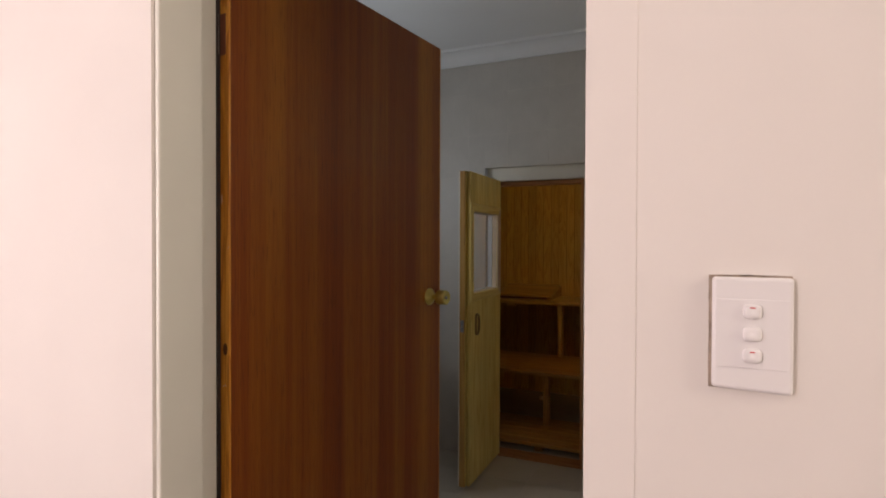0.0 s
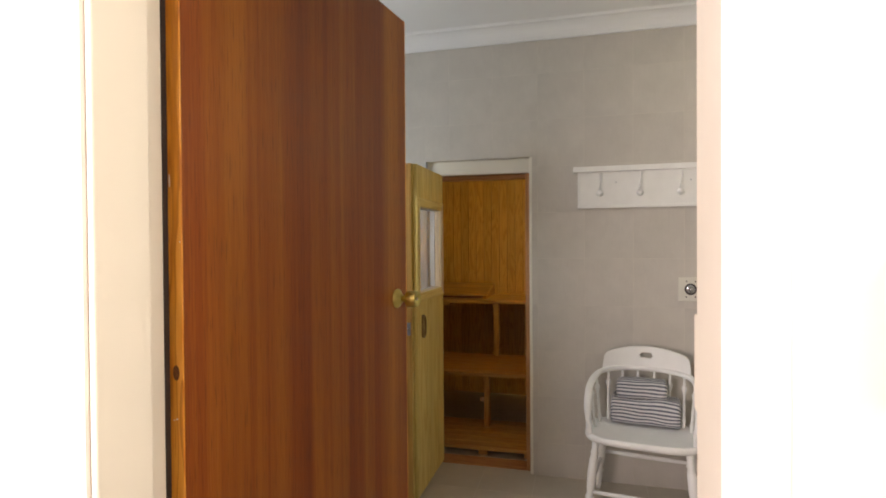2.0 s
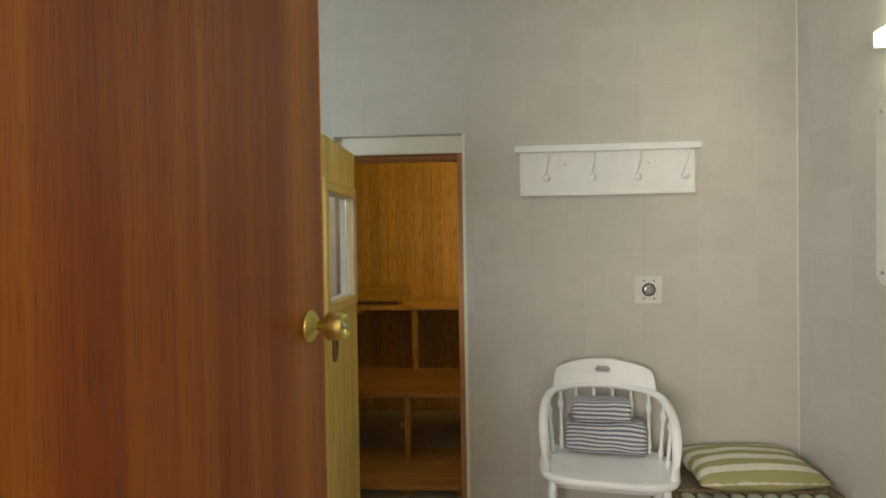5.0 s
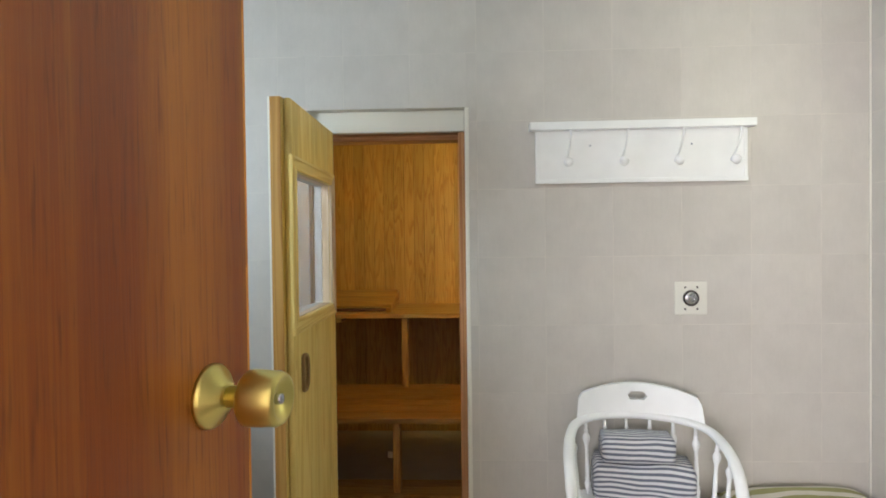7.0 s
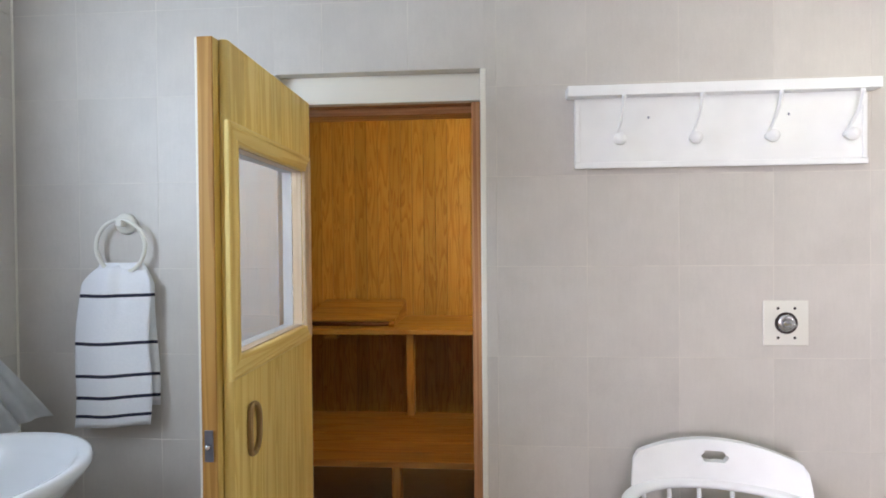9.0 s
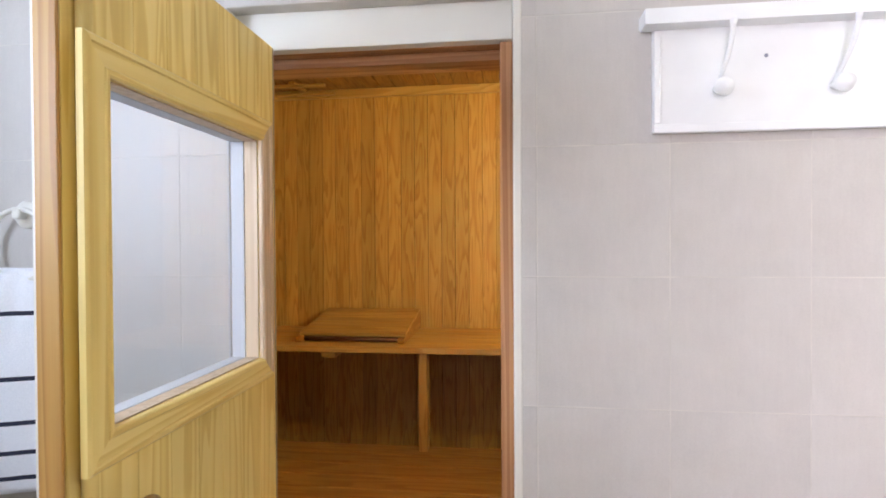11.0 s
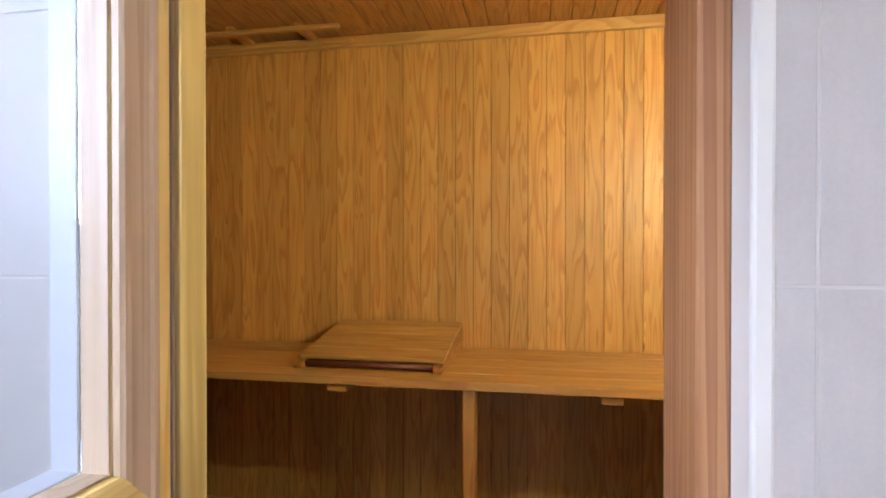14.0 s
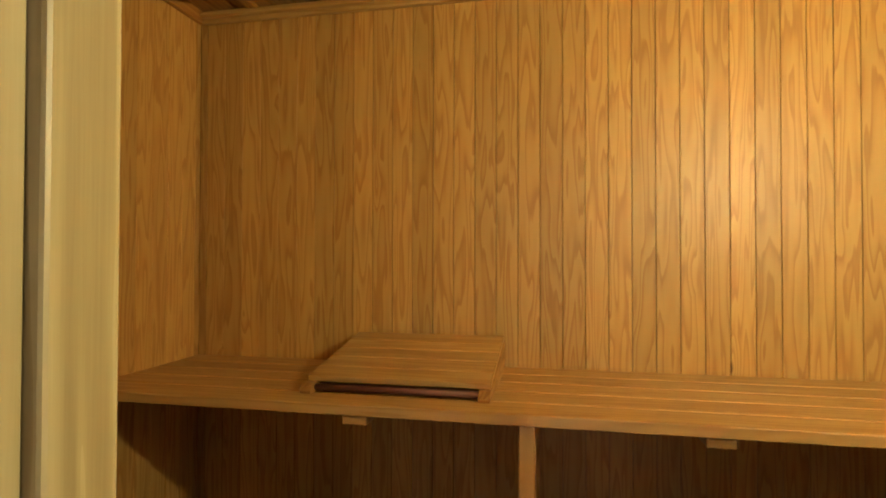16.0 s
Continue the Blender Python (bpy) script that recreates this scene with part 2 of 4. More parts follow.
def tile_material(name, base, lines):
    k = Mat(name)
    v = k.coords((1, 1, 0.12) if lines else (1, 1, 1), 30.0)
    w = k.coords((1, 1, 1), 30.0)
    streak = k.noise(v, 120.0, 3.0, 0.6)
    cloud = k.noise(w, 7.0, 4.0, 0.6)
    speck = k.noise(w, 260.0, 2.0)
    f = k.math("MULTIPLY_ADD", streak, 0.22, k.math("MULTIPLY_ADD", cloud, 0.62, k.math("MULTIPLY_ADD", speck, 0.3, -0.05)))
    col = k.ramp(f, [(0.3, tuple(c * 0.90 for c in base)), (0.8, tuple(min(1, c * 1.08) for c in base))])
    oi = k.n("ShaderNodeObjectInfo")
    t = k.math("MULTIPLY_ADD", oi.outputs["Random"], 0.05, 0.975)
    comb = k.n("ShaderNodeCombineXYZ")
    for i in range(3):
        k.link(t, comb.inputs[i])
    col = k.mix(1.0, col, comb.outputs[0], "MULTIPLY")
    k.bump(f, 0.15, 0.001)
    return k.set(col, k.math("MULTIPLY_ADD", cloud, 0.15, 0.36))


M_TILE = tile_material("beige_wall_tile", (0.585, 0.556, 0.512), True)
M_FLOORTILE = tile_material("cream_floor_tile", (0.56, 0.51, 0.43), False)


def glass_material():
    k = Mat("clear_glass")
    k.b.inputs["Transmission Weight"].default_value = 1.0
    k.b.inputs["Roughness"].default_value = 0.0
    k.b.inputs["IOR"].default_value = 1.45
    k.b.inputs["Base Color"].default_value = (0.94, 0.96, 0.97, 1)
    return k.m


def glow_material(name, colour, strength):
    k = Mat(name)
    k.b.inputs["Base Color"].default_value = (0.8, 0.8, 0.8, 1)
    k.b.inputs["Emission Color"].default_value = (*colour, 1)
    k.b.inputs["Emission Strength"].default_value = strength
    return k.m


M_GLASS = glass_material()
M_TUBE = glow_material("lit_tube", (1.0, 0.95, 0.76), 15.5)
M_MIRROR = Mat("mirror_silver").set((0.86, 0.88, 0.87), 0.01, 1.0)


def stripe_material(name, a, b, pitch, share, blur=0.04):
    """Woven stripes across a cloth's own length (UV v in metres)."""
    k = Mat(name)
    tc = k.n("ShaderNodeTexCoord")
    sep = k.n("ShaderNodeSeparateXYZ")
    k.link(tc.outputs["UV"], sep.inputs[0])
    w = k.noise(k.coords(), 25.0, 2.0)
    pos = k.math("MULTIPLY_ADD", w, 0.15, k.math("DIVIDE", sep.outputs[1], pitch))
    f = k.math("FRACT", pos)
    s = k.ramp(f, [(0.0, a), (share - blur, a), (share, b), (1.0 - blur, b), (1.0, a)])
    fine = k.noise(k.coords(), 500.0, 2.0)
    col = k.mix(k.math("MULTIPLY", fine, 0.25), s, tuple(c * 0.7 for c in b))
    k.bump(fine, 0.35, 0.002)
    return k.set(col, 0.85)


M_TOWEL_STRIPE = stripe_material("grey_striped_towelling", (0.72, 0.72, 0.73), (0.13, 0.14, 0.18), 0.0195, 0.52, blur=0.1)
M_CUSHION = stripe_material("olive_striped_cotton", (0.78, 0.74, 0.66), (0.36, 0.35, 0.15), 0.080, 0.5)


def hand_towel_material():
    k = Mat("white_towel_navy_bands")
    tc = k.n("ShaderNodeTexCoord")
    sep = k.n("ShaderNodeSeparateXYZ")
    k.link(tc.outputs["UV"], sep.inputs[0])
    fac = None
    for z in (0.39, 0.23, 0.122, 0.050, -0.012):
        d = k.math("ABSOLUTE", k.math("SUBTRACT", sep.outputs[1], z + 0.05))
        on = k.math("LESS_THAN", d, 0.0055)
        fac = on if fac is None else k.math("MAXIMUM", fac, on)
    fine = k.noise(k.coords(), 420.0, 2.0)
    white = k.ramp(fine, [(0.3, (0.76, 0.78, 0.81)), (0.7, (0.88, 0.89, 0.91))])
    k.bump(fine, 0.5, 0.003)
    return k.set(k.mix(fac, white, (0.018, 0.022, 0.045)), 0.9)


M_HANDTOWEL = hand_towel_material()

# ---- the large structure ----
WY = 3.155          # tiled face of the far bathroom wall
BX0, BX1 = -1.86, 1.44   # bathroom side walls
HY, BY = 0.297, 0.505    # hall face and bathroom face of the entrance wall
OX0, OX1 = -0.588, 0.226  # entrance opening
HF = 0.15           # hall floor
HEAD = 2.24
CEIL = 2.845
SY0, SY1 = 3.35, 4.945   # sauna front and back faces
SX0, SX1 = -1.966, 0.62
SC = 2.335
PX0, PX1 = -0.893, -0.275  # sauna door opening


def structure(name, bm, mat, label, category, smooth=False):
    ob = part(name, bm, mat, smooth=smooth)
    return tagged(ob, label, category, kind="structure")


# entrance wall with its opening
b = box(-2.3, OX0 - 0.0605, HY, BY, -0.1, 2.9)
box(OX0 - 0.0605, OX0 - 0.004, HY, 0.4098, -0.1, 2.9, bm=b)
box(OX1 + 0.026, 2.3, HY, BY, -0.1, 2.9, bm=b)
box(OX0 - 0.004, OX1 + 0.026, HY, BY, HEAD + 0.016, 2.9, bm=b)
box(OX0 - 0.0605, OX0 - 0.004, 0.4098, BY, HEAD + 0.016, 2.9, bm=b)
wall_south = structure("wall_south", b, M_HALL, "warm white painted plaster wall round the doorway", "wall")

# hall
# floor out of view; dark boards chosen to keep bounce off the door's foot
structure("floor_hall", box(-2.3, 2.3, -2.5, BY, -0.1, HF), wood("low_bounce_hall_boards", (0.12, 0.065, 0.032), (0.09, 0.046, 0.022), (0.05, 0.025, 0.012), "x", 6, 0.05, 10, 0.5), "unseen hall floor a step above the bathroom, made dark brown to cut bounce", "floor")
structure("ceiling_hall", box(-2.3, 2.3, -2.5, HY, 2.8, 2.9), M_CEIL, "white painted hall ceiling", "ceiling")
structure("wall_hall_west", box(-2.3, -2.15, -2.4, HY, HF, 2.8), M_HALL, "warm white painted hall wall", "wall")
# unseen east wall; its opening is added for the side fill lamp
b = box(2.15, 2.3, -2.4, -0.53, HF, 2.8)
box(2.15, 2.3, 0.17, HY, HF, 2.8, bm=b)
box(2.15, 2.3, -0.53, 0.17, HF, 1.6, bm=b)
box(2.15, 2.3, -0.53, 0.17, 2.6, 2.8, bm=b)
structure("wall_hall_east", b, M_HALL, "warm white painted hall wall with an opening added for the side fill", "wall")
b = box(-2.3, -2.1, -2.5, -2.4, HF, 2.8)
box(-0.9, 2.3, -2.5, -2.4, HF, 2.8, bm=b)
box(-2.1, -0.9, -2.5, -2.4, HF, 0.85, bm=b)
box(-2.1, -0.9, -2.5, -2.4, 2.35, 2.8, bm=b)
structure("wall_hall_south", b, M_HALL, "warm white painted hall wall with a window", "wall")


def window(name, w, h, m, label):
    """A plain casement in the x-z plane, centred at m."""
    win = thing(name, label, "window", kind="structure")
    win.matrix_world = m
    f = 0.05
    fr = box(-w / 2, -w / 2 + f, -0.03, 0.03, -h / 2, h / 2)
    box(w / 2 - f, w / 2, -0.03, 0.03, -h / 2, h / 2, bm=fr)
    box(-w / 2 + f, w / 2 - f, -0.03, 0.03, h / 2 - f, h / 2, bm=fr)
    box(-w / 2 + f, w / 2 - f, -0.03, 0.03, -h / 2, -h / 2 + f, bm=fr)
    box(-0.02, 0.02, -0.03, 0.03, -h / 2 + f, h / 2 - f, bm=fr)
    part("window_frame", fr, M_GLOSS, win)
    for x0, x1 in ((-w / 2 + f, -0.02), (0.02, w / 2 - f)):
        p = part("pane", box(x0, x1, -0.003, 0.003, -h / 2 + f, h / 2 - f), M_GLASS, win)
        p.visible_shadow = False
    return win


window("window_1", 1.2, 1.5, pose(-1.5, -2.45, 1.6), "white painted casement window in the hall wall")
window("window_2", 0.8, 0.95, pose(BX0 - 0.09, 2.05, 1.905, 0, 0, 90), "white painted casement window in the bathroom wall")

# unseen casement, added to go with the hall side fill lamp
window("added_fill_window", 0.7, 1.0, pose(2.22, -0.18, 2.1, 0, 0, 90), "white painted casement window added out of view for the hall side fill")

# bathroom shell
structure("floor", box(-2.05, 1.6, BY, SY0 - 0.005, -0.1, -0.0011), M_GROUT, "cream tiled bathroom floor with pale joints", "floor")
structure("ceiling", box(-2.05, 1.6, BY, 3.4, CEIL, CEIL + 0.1), M_CEIL, "white painted bathroom ceiling", "ceiling")
b = box(-2.05, BX0 - 0.0011, BY, WY + 0.17, 0, 1.43)
box(-2.05, BX0 - 0.0011, BY, WY + 0.17, 2.38, CEIL, bm=b)
box(-2.05, BX0 - 0.0011, BY, 1.65, 1.43, 2.38, bm=b)
box(-2.05, BX0 - 0.0011, 2.45, WY + 0.17, 1.43, 2.38, bm=b)
wall_west = structure("wall_west", b, M_GROUT, "beige tiled bathroom wall with a window", "wall")
wall_east = structure("wall_east", box(BX1 + 0.0011, 1.6, BY, WY + 0.17, 0, CEIL), M_GROUT, "beige tiled bathroom wall with a mirror", "wall")
b = box(BX0 - 0.0011, -0.93, WY + 0.0007, SY0 - 0.04, 0, CEIL)
box(-0.242, BX1 + 0.0011, WY + 0.0007, SY0 - 0.04, 0, CEIL, bm=b)
box(-0.93, -0.242, WY + 0.0011, SY0 - 0.04, 2.022, CEIL, bm=b)
wall_north = structure("wall_north", b, M_GROUT, "beige tiled bathroom wall round the sauna door", "wall")


part("sealant", box(BX0 + 0.0005, BX0 + 0.0075, WY - 0.0075, WY - 0.0005, 0, CEIL - 0.096, 0.003), M_GLOSS, wall_north, "white sealant line in the corner")
part("sealant", box(BX1 - 0.0065, BX1 - 0.0005, WY - 0.0065, WY - 0.0005, 0, CEIL - 0.096, 0.002), M_GLOSS, wall_north, "white sealant line in the corner")


def cove(pts, name):
    """White cornice: a hollow quarter profile carried along a wall's top."""
    def sec(_):
        out = [(0.0, 0.0), (0.0, 0.095)]
        out += [(-0.11, 0.095)]
        for i in range(7):
            a = math.pi / 2 * i / 6
            out.append((-0.105 + 0.085 * math.sin(a), 0.08 - 0.08 * (1 - math.cos(a))))
        out += [(-0.012, 0.0)]
        return out
    bm = sweep(pts, sec)
    return structure(name, bm, M_CEIL, "white moulded plaster cornice below the ceiling", "cornice")


Z0 = CEIL - 0.095
cove([Vector((1.44, WY, Z0)), Vector((BX0, WY, Z0))], "cornice_north")
cove([Vector((BX1, BY, Z0)), Vector((BX1, WY, Z0))], "cornice_east")
cove([Vector((BX0, WY, Z0)), Vector((BX0, BY, Z0))], "cornice_west")

# ---- entrance door ----
frame_1 = thing("door_frame", "cream gloss painted door frame with a rebate", "door frame", kind="structure")
b = box(OX0 - 0.004, OX0 + 0.008, HY + 0.006, 0.410, HF, HEAD, 0.005, seg=3)
part("jamb", b, M_GLOSS, frame_1)
part("jamb", box(OX0 - 0.060, OX0 - 0.046, 0.4105, 0.506, HF, HEAD, 0.002), M_GLOSS, frame_1)
part("jamb", box(OX1 + 0.001, OX1 + 0.026, HY + 0.0005, 0.432, HF, HEAD, 0.003, seg=2), M_GLOSS, frame_1)
part("jamb", box(OX1 + 0.017, OX1 + 0.026, 0.4325, BY + 0.003, HF, HEAD, 0.002), M_GLOSS, frame_1)
part("head", box(OX0 + 0.0105, OX1 + 0.0005, HY, BY, HEAD - 0.012, HEAD + 0.016, 0.003), M_GLOSS, frame_1)
part("architrave", box(OX1 - 0.001, OX1 + 0.063, HY - 0.0016, HY + 0.0002, HF, HEAD + 0.05, 0.0007), M_HALL, frame_1)
strike = part("strike_plate", box(OX1 + 0.0125, OX1 + 0.0168, 0.436, BY + 0.006, 1.250, 1.384, 0.002), M_GLOSS, frame_1, "white painted strike plate")
part("strike_hole", box(OX1 + 0.0115, OX1 + 0.0124, 0.4665, 0.4730, 1.266, 1.358), M_DARK, strike, "black latch hole")

# solid dark strip: the shade between jamb and lipping, put in as colour
part("shadow_gap", box(OX0 - 0.0459, OX0 - 0.0445, 0.4935, 0.5055, HF, HEAD - 0.02), M_DARK, frame_1, "near-black strip standing in for shade beside the hinge edge")

DOOR_ANGLE = -math.degrees(math.atan2(0.120, 0.905))
door_1 = thing("door_1", "glossy red-brown veneered flush door standing half open", "door", at=(-0.605, 0.506, 0), rz=DOOR_ANGLE, kind="structure")
DW, DT = 0.913, 0.046
part("leaf", box(-DT, 0, 0.004, DW - 0.0042, HF + 0.012, 2.220, 0.0015), M_SAPELE, door_1)
part("lipping", box(-DT + 0.001, -0.001, 0.0, 0.0038, HF + 0.012, 2.219, 0.001), M_EDGE, door_1, "orange pine lipping with knots on the hinge edge")
part("lipping", box(-DT + 0.0002, -0.0002, DW - 0.004, DW, HF + 0.012, 2.219, 0.001), M_EDGE, door_1, "yellow pine lipping on the free edge")
hz = 1.978
hinge = part("hinge", lathe([(0.006, -0.048), (0.0075, -0.046), (0.0075, 0.046), (0.006, 0.048)], 12, m=pose(-0.034, -0.009, hz)), M_GLOSS, door_1, "white painted butt hinge", True)
part("hinge_leaf", box(-DT, -0.012, -0.0022, -0.0004, hz - 0.047, hz + 0.047, 0.0006), plain("painted_over_hinge", (0.24, 0.08, 0.04), 0.5), hinge)
for zz in (1.15, 0.35):
    h2 = part("hinge", lathe([(0.006, -0.048), (0.0075, -0.046), (0.0075, 0.046), (0.006, 0.048)], 12, m=pose(-DT - 0.002, -0.008, zz)), M_GLOSS, door_1, smooth=True)
M_KNOT = wood("dark_knot", (0.20, 0.07, 0.02), (0.13, 0.04, 0.012), (0.07, 0.02, 0.008), "x", 9, 0.6, 60, 0.4)
M_FLECK = plain("white_paint_fleck", (0.85, 0.80, 0.70), 0.5)
for px, pz, rx_, rz_, m_ in ((-0.017, 1.254, 0.008, 0.014, M_KNOT), (-0.016, 1.170, 0.0022, 0.0018, M_FLECK), (-0.023, 1.168, 0.0014, 0.0016, M_FLECK), (-0.004, 1.49, 0.0012, 0.0016, M_FLECK), (-0.028, 1.60, 0.0014, 0.012, M_FLECK)):
    bm = lathe([(1.0, 0.0), (0.9, 0.3), (0.0, 0.4)], 16, m=pose(px, 0.0, pz, 90, 0, 0) @ Matrix.Diagonal((rx_, rz_, 0.0012, 1)))
    part("knot" if m_ is M_KNOT else "paint_fleck", bm, m_, door_1, "dark brown pine knot" if m_ is M_KNOT else "")
KY, KZ = DW - 0.072, 1.306
for sgn, x0 in ((1, 0.0), (-1, -DT)):
    m = pose(x0, KY, KZ, 0, 90 * sgn, 0)
    knob = part("door_knob", lathe([(0.0, 0.036), (0.0085, 0.036), (0.0095, 0.037), (0.024, 0.0375), (0.0262, 0.040), (0.0268, 0.045), (0.0255, 0.070), (0.0235, 0.074), (0.020, 0.0745), (0.014, 0.069), (0.0, 0.066)][::1], 32, m=m), M_BRASS, door_1, "satin brass door knob with a push button", True)
    part("rose", lathe([(0.031, 0.0), (0.031, 0.003), (0.029, 0.006), (0.014, 0.017), (0.0125, 0.019), (0.0, 0.019)], 32, m=m), M_BRASS, knob, smooth=True)
    part("neck", lathe([(0.0105, 0.017), (0.0105, 0.028), (0.0125, 0.030), (0.0125, 0.037)], 24, m=m), M_BRASS, knob, smooth=True)
    part("button", lathe([(0.0055, 0.064), (0.0055, 0.072), (0.004, 0.0735), (0.0, 0.074)], 16, m=m), M_CHROME, knob, smooth=True)
part("latch_plate", box(-DT + 0.008, -0.008, DW - 0.0005, DW + 0.0015, KZ - 0.028, KZ + 0.028, 0.0006), M_BRASS, door_1)

# light switch
sw = thing("light_switch", "white three-gang light switch plate on the plaster wall", "light switch", at=(0.4165, HY, 1.398), rz=0)
bm = box(-0.0415, 0.0415, -0.010, -0.0012, -0.0655, 0.0655, 0.0042, seg=3)
for v in bm.verts:
    if v.co.z < 0:
        v.co.z -= 0.0025 * (v.co.x + 0.0415) / 0.083
part("plate", bm, M_PLASTIC, sw)
part("panel", box(-0.0378, 0.0378, -0.0108, -0.0098, -0.040, 0.040, 0.0004), M_PLASTIC, sw)
for zz in (0.026, 0.0, -0.025):
    bm = lathe([(1.0, 0.0), (1.0, 0.4), (0.94, 0.72), (0.78, 0.93), (0.5, 1.0), (0.0, 1.02)], 28)
    for v in bm.verts:
        rad = max(1e-6, math.hypot(v.co.x, v.co.y))
        c, w = v.co.x / rad, v.co.y / rad
        k = rad / max(0.1, abs(c) ** 4 + abs(w) ** 4) ** 0.25
        v.co = Vector((0.0096 * k * c, -0.0108 - 0.0052 * v.co.z, zz + 0.0084 * k * w))
    rk = part("rocker", bm, M_PLASTIC, sw, smooth=True)
    if zz:
        part("mark", box(-0.0026, 0.0026, -0.0163, -0.0150, zz + 0.0042, zz + 0.0056), M_RED, rk, "small red mark")
bm = box(-0.0445, 0.041, -0.0013, 0.0, -0.067, 0.0675)
bmesh.ops.subdivide_edges(bm, edges=bm.edges, cuts=9)
for v in bm.verts:
    v.co.x += 0.0012 * noise.noise(v.co * 160)
    v.co.z += 0.0012 * noise.noise(v.co * 140 + Vector((3, 1, 2)))
part("chipped_edge", bm, M_GAP, sw, "chipped plaster gap round the plate")

# ---- sauna door opening: white reveal and wooden frame ----
trim_white = thing("door_trim", "white painted reveal and head round the sauna doorway", "trim", kind="structure")
part("reveal", box(-0.245, -0.225, WY - 0.002, 3.207, 0, 2.022, 0.004), M_GLOSS, trim_white)
part("reveal", box(-0.9298, -0.925, WY - 0.002, 3.207, 0, 2.022, 0.002), M_BEAD, trim_white)
part("head", box(-0.925, -0.2455, 3.200, 3.232, 1.930, 2.022, 0.002), M_GLOSS, trim_white)
sauna_frame = thing("sauna_door_frame", "reddish pine frame lining the sauna doorway", "door frame", kind="structure")
part("jamb", box(PX1, -0.2425, 3.2075, SY0, 0.0, 1.928, 0.003), M_FRAME_PINE, sauna_frame)
M_JAMB = wood("pale_pine_jamb", (0.43, 0.325, 0.148), (0.345, 0.25, 0.102), (0.225, 0.15, 0.053), "z", 5, 0.07, 18, 0.45)
part("jamb", box(-0.93, PX0, 3.290, SY0, 0.0, 1.928, 0.004), M_JAMB, sauna_frame)
part("jamb", box(-0.93, PX0 - 0.013, 3.2560, 3.2895, 0.0, 1.928, 0.002), M_JAMB, sauna_frame)
# this strip's darker brown carries the shade behind the door's hinge edge
part("rebate", box(-0.93, PX0 - 0.016, 3.2075, 3.2555, 0.0, 1.928, 0.002), wood("shaded_rebate_pine", (0.24, 0.145, 0.07), (0.19, 0.105, 0.05), (0.12, 0.06, 0.028), "z", 6, 0.05, 14, 0.6), sauna_frame, "pine rebate, coloured dark brown for the shade behind the door")
part("head", box(-0.93, -0.2425, 3.2325, SY0, 1.930, 2.02, 0.003), M_FRAME_PINE_X, sauna_frame)
part("head_stop", box(PX0 + 0.0005, PX1 - 0.0005, 3.262, SY0 - 0.004, 1.903, 1.9295, 0.003), M_FRAME_PINE_X, sauna_frame)
part("threshold", box(-0.93, -0.2425, 3.2075, SY0, -0.008, 0.006, 0.003), M_FRAME_PINE_X, sauna_frame)

# sauna door, open at a right angle into the bathroom
door_2 = thing("door_2", "yellow pine sauna door with a small window, standing open", "door", kind="structure")
FX = -0.818
D0, D1, DZ0, DZ1 = 2.575, 3.176, 0.035, 1.928
WY0, WY1, WZ0, WZ1 = 2.622, 3.090, 1.196, 1.690


def slab(x0, x1, y0, y1, z0, z1, g=0.0):
    """A leaf with the window hole through it, widened by g."""
    bm = box(x0, x1, y0, WY0 - g, z0, z1)
    box(x0, x1, WY1 + g, y1, z0, z1, bm=bm)
    box(x0, x1, WY0 - g, WY1 + g, z0, WZ0 - g, bm=bm)
    box(x0, x1, WY0 - g, WY1 + g, WZ1 + g, z1, bm=bm)
    return bm


part("core", slab(-0.878, -0.842, D0, D1, DZ0, DZ1), M_DOOR_PINE, door_2)
part("outer_face", slab(-0.886, -0.8785, D0, D1, DZ0, DZ1, 0.03), M_GLOSS, door_2, "white painted outer face")
M_PALE_PINE = wood("paler_pine", (0.60, 0.46, 0.30), (0.54, 0.40, 0.25), (0.44, 0.31, 0.18), "z", 6, 0.03, 24, 0.45, tone=0.1)
M_EDGE_PINE = wood("orange_pine_edge", (0.60, 0.36, 0.10), (0.54, 0.30, 0.075), (0.40, 0.19, 0.04), "z", 6, 0.03, 22, 0.45)
part("lipping", box(-0.878, -0.842, D0 - 0.006, D0 - 0.0005, DZ0, DZ1, 0.002), M_EDGE_PINE, door_2)
part("hinge_lipping", box(-0.878, FX - 0.001, D1 + 0.0005, D1 + 0.0045, DZ0, DZ1, 0.001), wood("beige_pine_lipping", (0.40, 0.31, 0.22), (0.34, 0.255, 0.17), (0.24, 0.165, 0.10), "z", 5, 0.05, 18, 0.5), door_2, "beige pine edge beside the hinges")
iy0 = D0 + 0.028
nb = 7
edges = [iy0 + (D1 - 0.004 - iy0) * i / nb for i in range(nb + 1)]
for a, c in zip(edges, edges[1:]):
    spans = [(DZ0, DZ1)]
    if c > WY0 + 0.001 and a < WY1 - 0.001:
        spans = [(DZ0, WZ0), (WZ1, DZ1)]
    if a < WY0 < c:
        part("board", box(-0.8415, FX, a + 0.0006, WY0, WZ0, WZ1, 0.001), M_DOOR_PINE, door_2)
    if a < WY1 < c:
        part("board", box(-0.8415, FX, WY1, c - 0.0006, WZ0, WZ1, 0.001), M_DOOR_PINE, door_2)
    for z0, z1 in spans:
        part("board", box(-0.8415, FX, a + 0.0004, c - 0.0004, z0, z1, 0.0012), M_DOOR_PINE, door_2)
part("edge_bead", lathe([(0.012, DZ0), (0.012, DZ1)], 14, m=pose(-0.830, iy0 + 0.001, 0)), M_DOOR_PINE, door_2, smooth=True)


